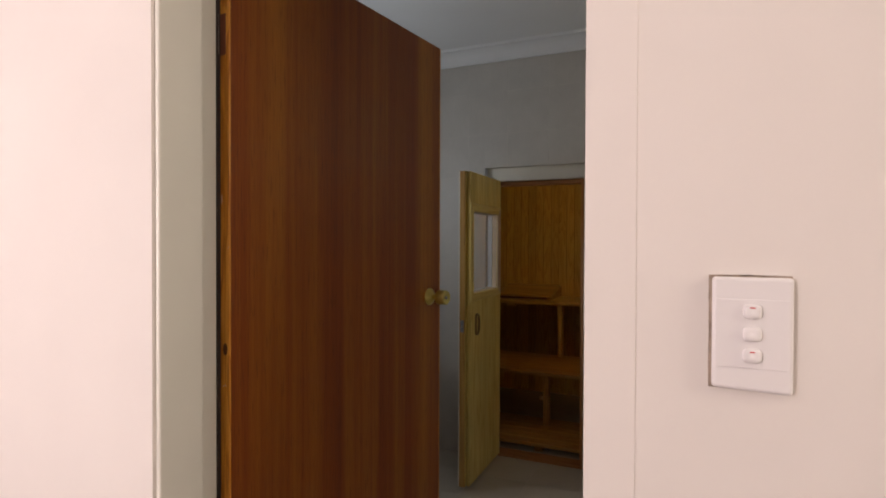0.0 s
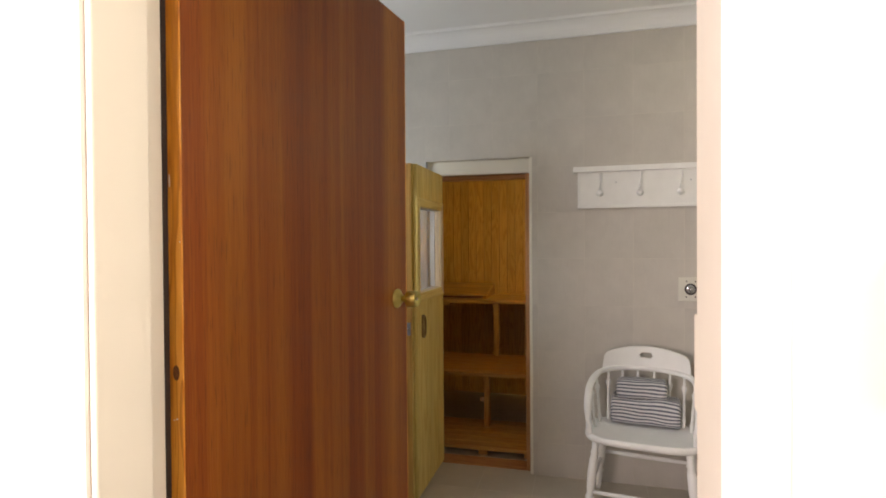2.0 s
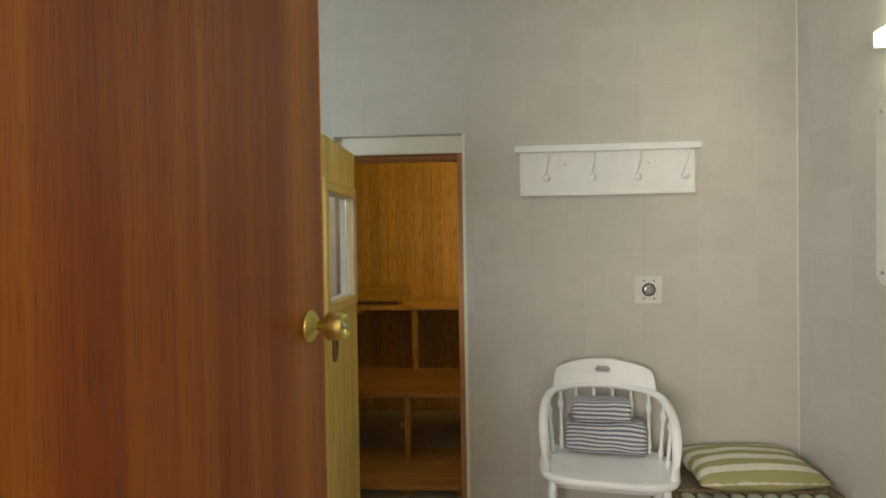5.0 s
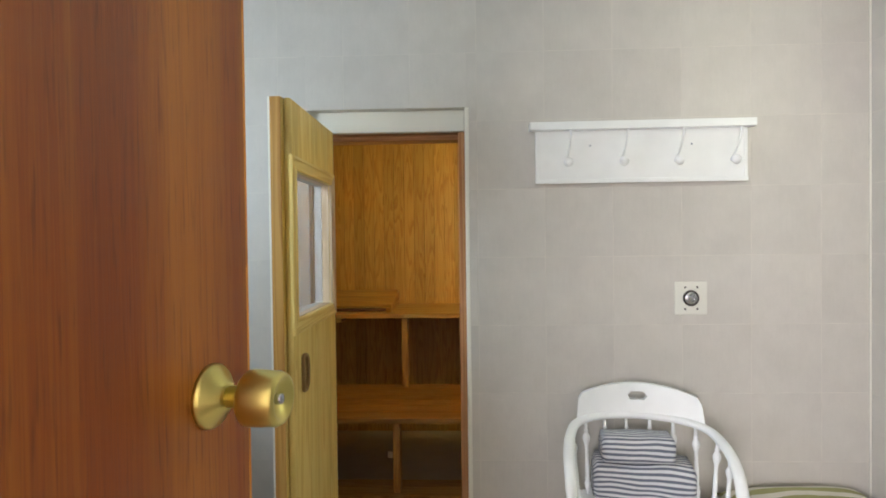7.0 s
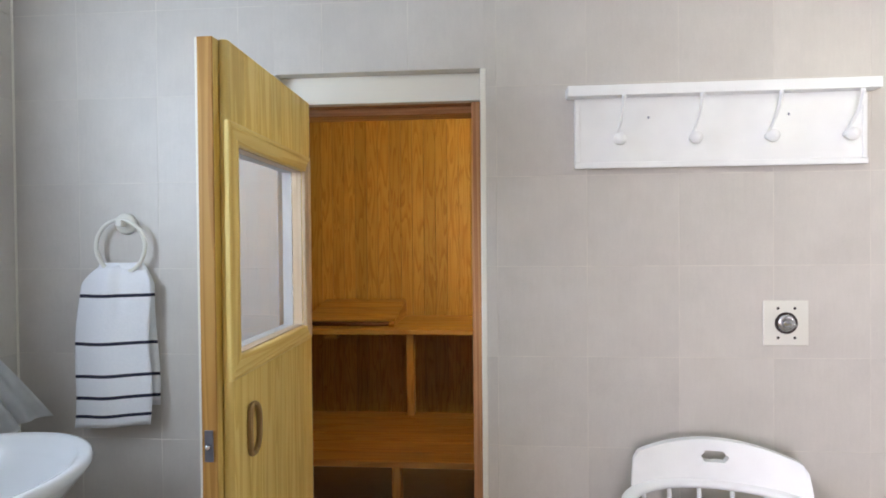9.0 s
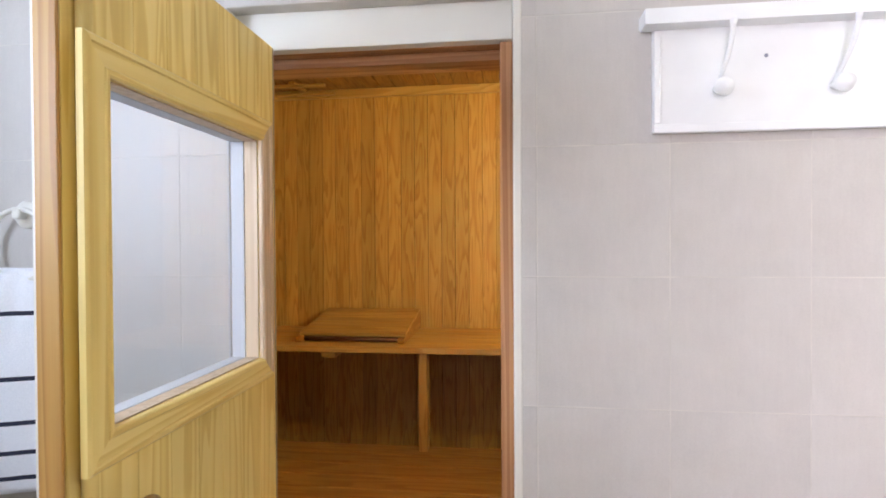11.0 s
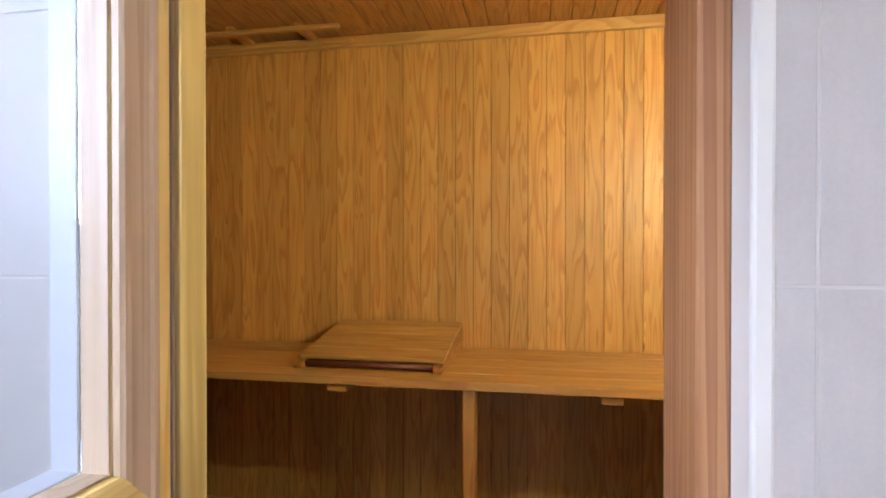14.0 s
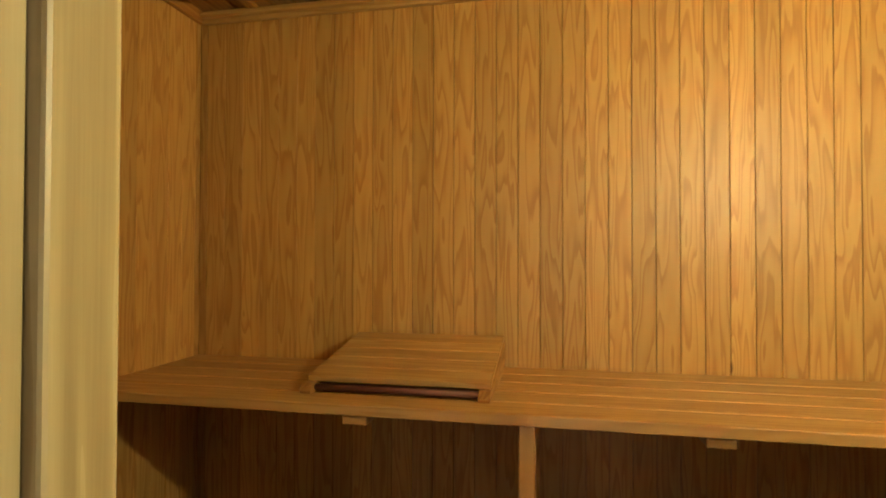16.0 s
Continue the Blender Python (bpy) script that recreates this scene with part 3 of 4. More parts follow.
def moulding(y0, y1, z0, z1, w, mat, x):
    """A mitred window moulding, four lengths, rounded in section."""
    prof = [(0, 0), (0, 0.008), (0.003, 0.012), (0.010, 0.0125), (0.012, 0.0105), (w - 0.013, 0.0105), (w - 0.011, 0.014), (w - 0.004, 0.014), (w, 0.010), (w, 0)]
    corners = [(y0, z0), (y1, z0), (y1, z1), (y0, z1)]
    inn = [(1, 1), (-1, 1), (-1, -1), (1, -1)]
    out = []
    for i in range(4):
        bm = bmesh.new()
        ra = [bm.verts.new((x + h, corners[i][0] - inn[i][0] * d, corners[i][1] - inn[i][1] * d)) for d, h in prof]
        j = (i + 1) % 4
        rb = [bm.verts.new((x + h, corners[j][0] - inn[j][0] * d, corners[j][1] - inn[j][1] * d)) for d, h in prof]
        for q in range(len(prof)):
            q2 = (q + 1) % len(prof)
            bm.faces.new((ra[q], ra[q2], rb[q2], rb[q]))
        bm.faces.new(ra[::-1])
        bm.faces.new(rb)
        out.append(bm)
    return out


# the upright length at WY1 is paler than the other three
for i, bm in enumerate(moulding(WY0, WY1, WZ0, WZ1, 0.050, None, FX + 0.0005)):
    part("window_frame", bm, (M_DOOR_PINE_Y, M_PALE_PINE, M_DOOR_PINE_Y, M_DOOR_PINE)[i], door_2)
for y0, y1, z0, z1 in ((WY0 + 0.0005, WY0 + 0.003, WZ0, WZ1), (WY1 - 0.003, WY1 - 0.0005, WZ0, WZ1), (WY0 + 0.003, WY1 - 0.003, WZ0 + 0.0005, WZ0 + 0.003), (WY0 + 0.003, WY1 - 0.003, WZ1 - 0.003, WZ1 - 0.0005)):
    part("window_bead", box(-0.8855, -0.8556, y0, y1, z0, z1, 0.0008), M_BEAD, door_2, "white painted glazing bead")
    part("window_bead", box(-0.8488, FX - 0.001, y0, y1, z0, z1, 0.0008), M_PALE_PINE, door_2, "pale pine reveal")
gp = part("pane", box(-0.8553, -0.8491, WY0 + 0.001, WY1 - 0.001, WZ0 + 0.001, WZ1 - 0.001), M_GLASS, door_2, "clear glass pane")
gp.visible_shadow = False
loop = []
for i in range(36):
    a = 2 * math.pi * i / 36
    c, w = math.cos(a), math.sin(a)
    side = 0.034 * c if c > 0 else -0.022 * abs(c) ** 0.35
    loop.append(Vector((FX + 0.008, 2.694 + side, 1.0 + 0.062 * math.copysign(abs(w) ** 0.75, w))))
handle = part("handle", sweep(loop, lambda t: disc(0.0060, 12, 0.9, 1.25), up=Vector((1, 0, 0)), closed=True), wood("brown_handle_wood", (0.36, 0.235, 0.09), (0.29, 0.18, 0.062), (0.18, 0.10, 0.035), "z", 5, 0.05, 30, 0.4), door_2, "brown wooden loop handle", True)
latch = part("latch", box(-0.870, -0.850, D0 - 0.0095, D0 - 0.0062, 0.965, 1.037, 0.001), M_STEEL, door_2, "grey steel ball latch")
part("bolt", lathe([(0.006, 0.0), (0.006, 0.006), (0.003, 0.009), (0, 0.009)], 14, m=pose(-0.860, D0 - 0.0095, 1.0, 90, 0, 0)), M_CHROME, latch, smooth=True)
for zz in (0.25, 1.0, 1.72):
    part("hinge", lathe([(0.007, -0.05), (0.008, -0.048), (0.008, 0.048), (0.007, 0.05)], 12, m=pose(-0.896, D1 + 0.006, zz)), M_STEEL, door_2, smooth=True)

# ---- bathroom things ----


def coat_rack():
    rack = thing("coat_rack", "white painted wooden coat rack with four hooks", "coat rack", at=(0.491, WY, 1.689))
    w = 0.437
    part("board", box(-w, w, -0.020, -0.0005, 0, 0.222, 0.003), M_WHITE, rack)
    part("lower_bead", box(-w - 0.002, w + 0.002, -0.027, -0.0205, -0.002, 0.017, 0.0028, seg=3), M_WHITE, rack)
    for sx in (-1, 1):
        part("side_bead", box(*sorted((sx * w, sx * (w - 0.014))), -0.025, -0.0205, 0.0175, 0.214, 0.002), M_WHITE, rack)
    cr = sweep([Vector((-w - 0.026, -0.030, 0.236)), Vector((w + 0.020, -0.030, 0.238))], lambda t: [(0.0295, -0.018), (-0.016, -0.018), (-0.024, -0.010), (-0.030, -0.008), (-0.034, 0.0), (-0.034, 0.010), (-0.030, 0.014), (0.0295, 0.014)])
    part("top_shelf", cr, M_WHITE, rack)
    for x in (-0.297, -0.068, 0.157, 0.386):
        x -= 0.006
        pts = spline([(x - 0.004, -0.018, 0.094), (x - 0.004, -0.036, 0.108), (x - 0.003, -0.060, 0.130), (x - 0.001, -0.080, 0.158), (x, -0.090, 0.185), (x, -0.093, 0.200)], 5)
        hk = part("hook", sweep(pts, lambda t: disc(0.0040 + 0.0012 * t, 10), up=Vector((1, 0, 0))), M_WHITE, rack, smooth=True)
        part("hook_tip", lathe([(0.0, -0.007), (0.0062, -0.005), (0.0070, 0.002), (0.0055, 0.008), (0.0, 0.010)], 14, m=pose(x, -0.093, 0.200)), M_WHITE, hk, smooth=True)
        part("hook_knob", lathe([(0.009, 0.0), (0.007, 0.010), (0.009, 0.020), (0.0172, 0.028), (0.0195, 0.037), (0.0162, 0.046), (0.006, 0.051), (0.0, 0.0515)], 18, m=pose(x - 0.004, -0.0195, 0.088, 96, 0, 0)), M_WHITE, hk, smooth=True)
    for x in (-0.21, 0.21):
        part("screw", lathe([(0.004, 0), (0.004, 0.001), (0.002, 0.0015), (0, 0.0015)], 10, m=pose(x, -0.020, 0.155, 90, 0, 0)), M_STEEL, rack)


coat_rack()


def valve():
    v = thing("shower_valve", "ivory square plate with a chrome stop valve", "shower valve", at=(0.70, WY, 1.198))
    part("plate", box(-0.068, 0.068, -0.007, -0.0005, -0.070, 0.070, 0.003), M_IVORY, v)
    part("collar", lathe([(0.027, 0.0), (0.027, 0.005), (0.023, 0.008), (0.017, 0.009), (0, 0.009)], 24, m=pose(0, -0.0068, 0, 90, 0, 0)), M_CHROME, v, smooth=True)
    part("gap", lathe([(0.034, 0.0), (0.034, 0.0025), (0.029, 0.003), (0, 0.003)], 24, m=pose(0, -0.0068, 0, 90, 0, 0)), M_DARK, v)
    part("spindle", lathe([(0.015, 0.0), (0.015, 0.008), (0.0085, 0.011), (0.0085, 0.034), (0.006, 0.036), (0, 0.036)], 18, m=pose(0, -0.016, 0, 90, 0, 0)), M_CHROME, v, smooth=True)
    for x in (-0.024, 0.026):
        for z in (-0.046, 0.046):
            part("screw", lathe([(0.0045, 0), (0.0045, 0.0012), (0, 0.0015)], 10, m=pose(x, -0.0068, z, 90, 0, 0)), M_DARK, v)


valve()


def towel_ring():
    r = thing("towel_ring", "white plastic towel ring on the tiled wall", "towel ring", at=(-1.452, WY, 1.532))
    part("mount", lathe([(0.036, 0.0), (0.036, 0.010), (0.030, 0.018), (0.014, 0.022), (0.0, 0.022)], 28, m=pose(0, -0.0005, 0, 90, 0, 0)), M_IVORY, r, smooth=True)
    part("lug", box(-0.011, 0.011, -0.046, -0.02, -0.012, 0.012, 0.004), M_IVORY, r)
    c = [Vector((-0.002 + 0.086 * math.sin(a), -0.034, -0.078 + 0.090 * math.cos(a))) for a in [2 * math.pi * i / 40 for i in range(40)]]
    part("ring", sweep(c, lambda t: disc(0.0068, 10), up=Vector((0, 1, 0)), closed=True), M_IVORY, r, smooth=True)


towel_ring()


def cloth(nu, nv, shape, thick, uvscale, mat, name, parent=None):
    """A closed cloth: shape(u, v) gives its middle, offset both ways along y by half its thickness."""
    bm = bmesh.new()
    uv = bm.loops.layers.uv.new("UVMap")
    g = {}
    for s in (0, 1):
        for i in range(nu + 1):
            for j in range(nv + 1):
                u, v = i / nu, j / nv
                p = Vector(shape(u, v))
                rim = min(1.0, 6 * min(u, 1 - u) + 0.25, 9 * min(v, 1 - v) + 0.25)
                p.y += (s - 0.5) * thick * rim
                g[s, i, j] = (bm.verts.new(p), uvscale(u, v))
    def quad(*keys):
        f = bm.faces.new([g[k][0] for k in keys])
        for l, k in zip(f.loops, keys):
            l[uv].uv = g[k][1]
    for i in range(nu):
        for j in range(nv):
            quad((0, i, j), (0, i + 1, j), (0, i + 1, j + 1), (0, i, j + 1))
            quad((1, i, j), (1, i, j + 1), (1, i + 1, j + 1), (1, i + 1, j))
    for j in range(nv):
        quad((0, 0, j), (0, 0, j + 1), (1, 0, j + 1), (1, 0, j))
        quad((0, nu, j), (1, nu, j), (1, nu, j + 1), (0, nu, j + 1))
    for i in range(nu):
        quad((0, i, 0), (1, i, 0), (1, i + 1, 0), (0, i + 1, 0))
        quad((0, i, nv), (0, i + 1, nv), (1, i + 1, nv), (1, i, nv))
    return part(name, bm, mat, parent, smooth=True)


def hand_towel():
    t = thing("hand_towel", "white hand towel with navy bands hanging from the ring", "towel", at=(-1.475, WY - 0.034, 0.895))

    def front(u, v):
        z = -0.045 + 0.55 * v
        w = 0.268 * (1 - 0.10 * v ** 3) * (1 - 0.30 * (max(0.0, v - 0.86) / 0.14) ** 1.5)
        x = (u - 0.5) * w + 0.010 * (v - 0.5) + 0.006 * math.sin(9 * v)
        y = -0.020 - 0.012 * math.cos((u - 0.45) * 7.5) * (0.35 + v * v) - 0.010 * math.sin(u * 3.1) + 0.016 * math.exp(-((u - 0.60) / 0.07) ** 2) * max(0.0, v - 0.55) / 0.45 + 0.006 * noise.noise(Vector((u * 3, v * 3, 0)))
        if v > 0.86:
            y += 0.034 * ((v - 0.86) / 0.14) ** 2
            z -= 0.030 * abs(u - 0.45) * ((v - 0.86) / 0.14) + 0.012 * math.exp(-((u - 0.42) / 0.12) ** 2) * (v - 0.86) / 0.14
        return (x, y, z - 0.012 * (u - 0.3) * (1 - v) * -1.5)

    def back(u, v):
        z = 0.02 + 0.485 * v
        x = (u - 0.5) * (0.24 - 0.03 * v) * (1 - 0.30 * (max(0.0, v - 0.84) / 0.16) ** 1.5) + 0.018 + 0.004 * math.sin(7 * v)
        return (x, 0.018 + 0.006 * math.sin(u * 8) - 0.016 * max(0, v - 0.85) / 0.15, z)

    cloth(22, 34, front, 0.009, lambda u, v: (u * 0.26, 0.55 * v), M_HANDTOWEL, "front_fold", t)
    cloth(12, 20, back, 0.008, lambda u, v: (u * 0.26, 0.065 + 0.485 * v), M_HANDTOWEL, "back_fold", t)


hand_towel()


def basin():
    bs = thing("washbasin", "white glazed ceramic washbasin on a pedestal", "washbasin", at=(-1.550, 2.60, 0.030))
    a, c = 0.308, 0.31
    n = 40
    prof = [(0.26, 0.60), (0.55, 0.685), (0.86, 0.80), (0.97, 0.842), (1.0, 0.858), (0.985, 0.872), (0.95, 0.876), (0.88, 0.868), (0.80, 0.83), (0.66, 0.77), (0.40, 0.725), (0.10, 0.715)]
    bm = bmesh.new()
    rings = []
    for r, z in prof:
        ring = []
        for i in range(n):
            t = 2 * math.pi * i / n
            x, y = a * r * math.cos(t), c * r * math.sin(t)
            x = max(x, -0.302)
            ring.append(bm.verts.new((x, y, z)))
        rings.append(ring)
    for p, q in zip(rings, rings[1:]):
        for i in range(n):
            bm.faces.new((p[i], p[(i + 1) % n], q[(i + 1) % n], q[i]))
    bm.faces.new(rings[0][::-1])
    bm.faces.new(rings[-1])
    part("bowl", bm, M_CERAMIC, bs, smooth=True)
    part("pedestal", lathe([(0.12, 0.0), (0.115, 0.02), (0.085, 0.12), (0.075, 0.40), (0.095, 0.61), (0.10, 0.632)], 28, m=pose(-0.08, 0, -0.030)), M_CERAMIC, bs, smooth=True)
    tap = part("tap", lathe([(0.022, 0.874), (0.022, 0.884), (0.013, 0.89), (0.013, 0.96), (0.02, 0.965), (0.02, 0.985), (0, 0.99)], 20, m=pose(-0.18, 0.0, 0)), M_CHROME, bs, smooth=True)
    part("spout", sweep(spline([(-0.18, 0, 0.93), (-0.12, 0, 0.95), (-0.07, 0, 0.945), (-0.05, 0, 0.92)], 5), lambda t: disc(0.010, 10)), M_CHROME, tap, smooth=True)


basin()


def draped_towel():
    c = thing("draped_towel", "grey bath towel draped over a wall rail behind the washbasin", "towel", at=(BX0 + 0.03, 2.86, 0))

    def shape(u, v):
        z = 0.885 + 0.315 * v
        flare = max(0.0, 1 - v / 0.97)
        x = 0.010 * math.sin(u * 38) + 0.036 + 0.125 * flare ** 0.62 * (0.5 + 0.5 * u)
        y = -0.22 + u * (0.42 - 0.16 * v) + 0.02 * flare * math.sin(u * 20)
        return (x, y, z + 0.02 * math.sin(u * 9) * (1 - v))

    bm = bmesh.new()
    nu, nv = 60, 30
    g = [[bm.verts.new(shape(i / nu, j / nv)) for j in range(nv + 1)] for i in range(nu + 1)]
    for col in g:
        top = col[-1].co
        for k in range(1, 8):
            a = math.pi * k / 7
            col.append(bm.verts.new((0.012 + (top.x - 0.012) * (0.5 + 0.5 * math.cos(a)), top.y, top.z + 0.012 * math.sin(a))))
        for k in range(1, 5):
            col.append(bm.verts.new((0.012, top.y, top.z - 0.05 * k)))
    for i in range(nu):
        for j in range(len(g[0]) - 1):
            bm.faces.new((g[i][j], g[i + 1][j], g[i + 1][j + 1], g[i][j + 1]))
    bmesh.ops.solidify(bm, geom=bm.faces[:], thickness=0.003)
    part("fabric", bm, M_SHEER, c, smooth=True)
    t = thing("towel_rail", "white painted towel rail fixed to the tiled wall", "towel rail", at=(BX0, 2.86, 1.196))
    part("rod", sweep([Vector((0.052, -0.27, 0)), Vector((0.052, 0.03, 0))], lambda t: disc(0.007, 10)), M_GLOSS, t, smooth=True)
    for y in (-0.265, 0.025):
        part("bracket", lathe([(0.018, 0.0), (0.018, 0.006), (0.008, 0.012), (0.008, 0.058), (0.0, 0.060)], 16, m=pose(0.0005, y, 0, 0, 90, 0)), M_GLOSS, t, smooth=True)


draped_towel()


def chair():
    ch = thing("armchair", "white painted wooden bow-back chair with turned spindles", "chair", at=(0.400, 2.805, 0), rz=-9.6)
    # saddle seat
    bm = bmesh.new()
    n, rr = 44, (0.2, 0.5, 0.75, 0.9, 0.97, 1.0)

    def rim(t, r):
        ct, st = math.cos(t), math.sin(t)
        x = 0.298 * r * math.copysign(abs(ct) ** (0.72 if st > 0 else 0.45), ct)
        y = 0.225 * r * math.copysign(abs(st) ** (0.72 if st > 0 else 0.6), st)
        if y > 0:
            x *= 1 - 0.16 * (y / 0.225) ** 2
        return x, y
    top, bot = [], []
    for r in rr:
        drop = 0.0 if r < 0.98 else -0.008
        top.append([bm.verts.new((*rim(2 * math.pi * i / n, r), 0.440 + 0.014 * r * r + drop)) for i in range(n)])
    for r in (1.0, 0.985, 0.93):
        z = 0.432 if r == 1.0 else (0.423 if r > 0.95 else 0.414)
        bot.append([bm.verts.new((*rim(2 * math.pi * i / n, r), z)) for i in range(n)])
    rings = top + bot
    for p, q in zip(rings, rings[1:]):
        for i in range(n):
            bm.faces.new((p[i], p[(i + 1) % n], q[(i + 1) % n], q[i]))
    bm.faces.new(top[0])
    bm.faces.new(bot[-1][::-1])
    part("seat", bm, M_WHITE, ch, smooth=True)
    # legs
    prof = [(0.0, 0.0), (0.013, 0.0), (0.016, 0.03), (0.020, 0.09), (0.015, 0.10), (0.022, 0.115), (0.022, 0.125), (0.015, 0.14), (0.021, 0.17), (0.025, 0.24), (0.022, 0.32), (0.016, 0.345), (0.023, 0.355), (0.016, 0.37), (0.018, 0.42)]
    feet = {}
    for sx in (-1, 1):
        for sy in (-1, 1):
            p0, p1 = Vector((sx * 0.272, sy * 0.205 + 0.01, 0)), Vector((sx * 0.228, sy * 0.158, 0.42))
            d = p1 - p0
            m = Matrix.Translation(p0) @ d.to_track_quat("Z", "Y").to_matrix().to_4x4() @ Matrix.Diagonal((1, 1, d.length / 0.42, 1))
            part("leg", lathe(prof, 14, m=m), M_WHITE, ch, smooth=True)
            feet[sx, sy] = (p0, d)

    def at(k, z):
        p0, d = feet[k]
        return p0 + d * (z / 0.42)
    def rail(p, q, r=0.011):
        pts = [p.lerp(q, i / 8) for i in range(9)]
        part("stretcher", sweep(pts, lambda t: disc(r * (0.75 + 0.45 * math.sin(math.pi * t)), 10)), M_WHITE, ch, smooth=True)
    rail(at((-1, -1), 0.15), at((1, -1), 0.15))
    rail(at((-1, -1), 0.20), at((-1, 1), 0.20))
    rail(at((1, -1), 0.20), at((1, 1), 0.20))
    rail(at((-1, 1), 0.24), at((1, 1), 0.24))
    # bow rail, its ends bent down into the seat
    half = [(-0.262, -0.150, 0.445), (-0.268, -0.155, 0.53), (-0.273, -0.140, 0.615), (-0.276, -0.06, 0.676), (-0.268, 0.05, 0.706), (-0.235, 0.15, 0.726), (-0.135, 0.213, 0.737), (0.0, 0.232, 0.740)]
    pts = spline(half + [(-x, y, z) for x, y, z in half[-2::-1]], 6)
    part("bow_rail", sweep(pts, lambda t: disc(0.0175, 12, 1.15, 0.8)), M_WHITE, ch, smooth=True)
    # spindles
    sp = [(0.0, 0.006), (0.06, 0.008), (0.16, 0.0125), (0.20, 0.007), (0.215, 0.0115), (0.23, 0.007), (0.38, 0.0085), (0.55, 0.0068), (0.66, 0.0075), (0.72, 0.0125), (0.76, 0.0150), (0.80, 0.0125), (0.84, 0.0065), (0.86, 0.010), (0.88, 0.0065), (1.0, 0.006)]
    for sx, sy, tx, ty, tz in ((-0.20, 0.135, -0.205, 0.178, 0.714), (-0.125, 0.168, -0.13, 0.214, 0.720), (-0.043, 0.182, -0.045, 0.228, 0.722), (0.043, 0.182, 0.045, 0.228, 0.722), (0.125, 0.168, 0.13, 0.214, 0.720), (0.20, 0.135, 0.205, 0.178, 0.714),
                               (-0.238, 0.065, -0.260, 0.085, 0.700), (0.238, 0.065, 0.260, 0.085, 0.700), (-0.252, -0.03, -0.278, -0.01, 0.682), (0.252, -0.03, 0.278, -0.01, 0.682)):
        p0, p1 = Vector((sx, sy, 0.445)), Vector((tx, ty, tz + 0.011))
        d = p1 - p0
        m = Matrix.Translation(p0) @ d.to_track_quat("Z", "Y").to_matrix().to_4x4()
        part("spindle", lathe([(r, f * d.length) for f, r in sp], 10, m=m), M_WHITE, ch, smooth=True)
    # crest with a hand hole
    bm = bmesh.new()
    cols, rows = 36, 8

    def crest(u, v):
        x = (u - 0.5) * 0.478
        y = 0.236 - 0.80 * x * x - 0.35 * abs(x) ** 3 + 0.02 * v
        ear = max(0.0, (abs(u - 0.5) - 0.46) / 0.04)
        top = 0.866 - 0.62 * x * x - 0.018 * ear ** 2
        z = 0.740 + (top - 0.740) * v - 0.12 * x * x
        return Vector((x * (1 - 0.03 * v), y, z))
    g = {}
    for s in (0, 1):
        for i in range(cols + 1):
            for j in range(rows + 1):
                p = crest(i / cols, j / rows)
                p.y += (s - 0.5) * 0.026
                g[s, i, j] = bm.verts.new(p)
    def hole(i, j):
        return 15 <= i <= 20 and 4 <= j <= 5
    for i in range(cols):
        for j in range(rows):
            if hole(i, j):
                continue
            bm.faces.new((g[0, i, j], g[0, i + 1, j], g[0, i + 1, j + 1], g[0, i, j + 1]))
            bm.faces.new((g[1, i, j], g[1, i, j + 1], g[1, i + 1, j + 1], g[1, i + 1, j]))
    def wall(a, b):
        bm.faces.new((g[0, a[0], a[1]], g[1, a[0], a[1]], g[1, b[0], b[1]], g[0, b[0], b[1]]))
    for j in range(rows):
        wall((0, j), (0, j + 1)); wall((cols, j + 1), (cols, j))
    for i in range(cols):
        wall((i + 1, 0), (i, 0)); wall((i, rows), (i + 1, rows))
    for j in (4, 5):
        wall((15, j + 1), (15, j)); wall((21, j), (21, j + 1))
    for i in range(15, 21):
        wall((i, 4), (i + 1, 4)); wall((i + 1, 6), (i, 6))
    # round the hole's corners
    for s in (0, 1):
        for i, j, dx, dz in ((15, 4, 0.008, 0.006), (21, 4, -0.008, 0.006), (15, 6, 0.010, -0.007), (21, 6, -0.010, -0.007)):
            g[s, i, j].co.x += dx
            g[s, i, j].co.z += dz
    part("crest_rail", bm, M_WHITE, ch)
    return ch


chair()


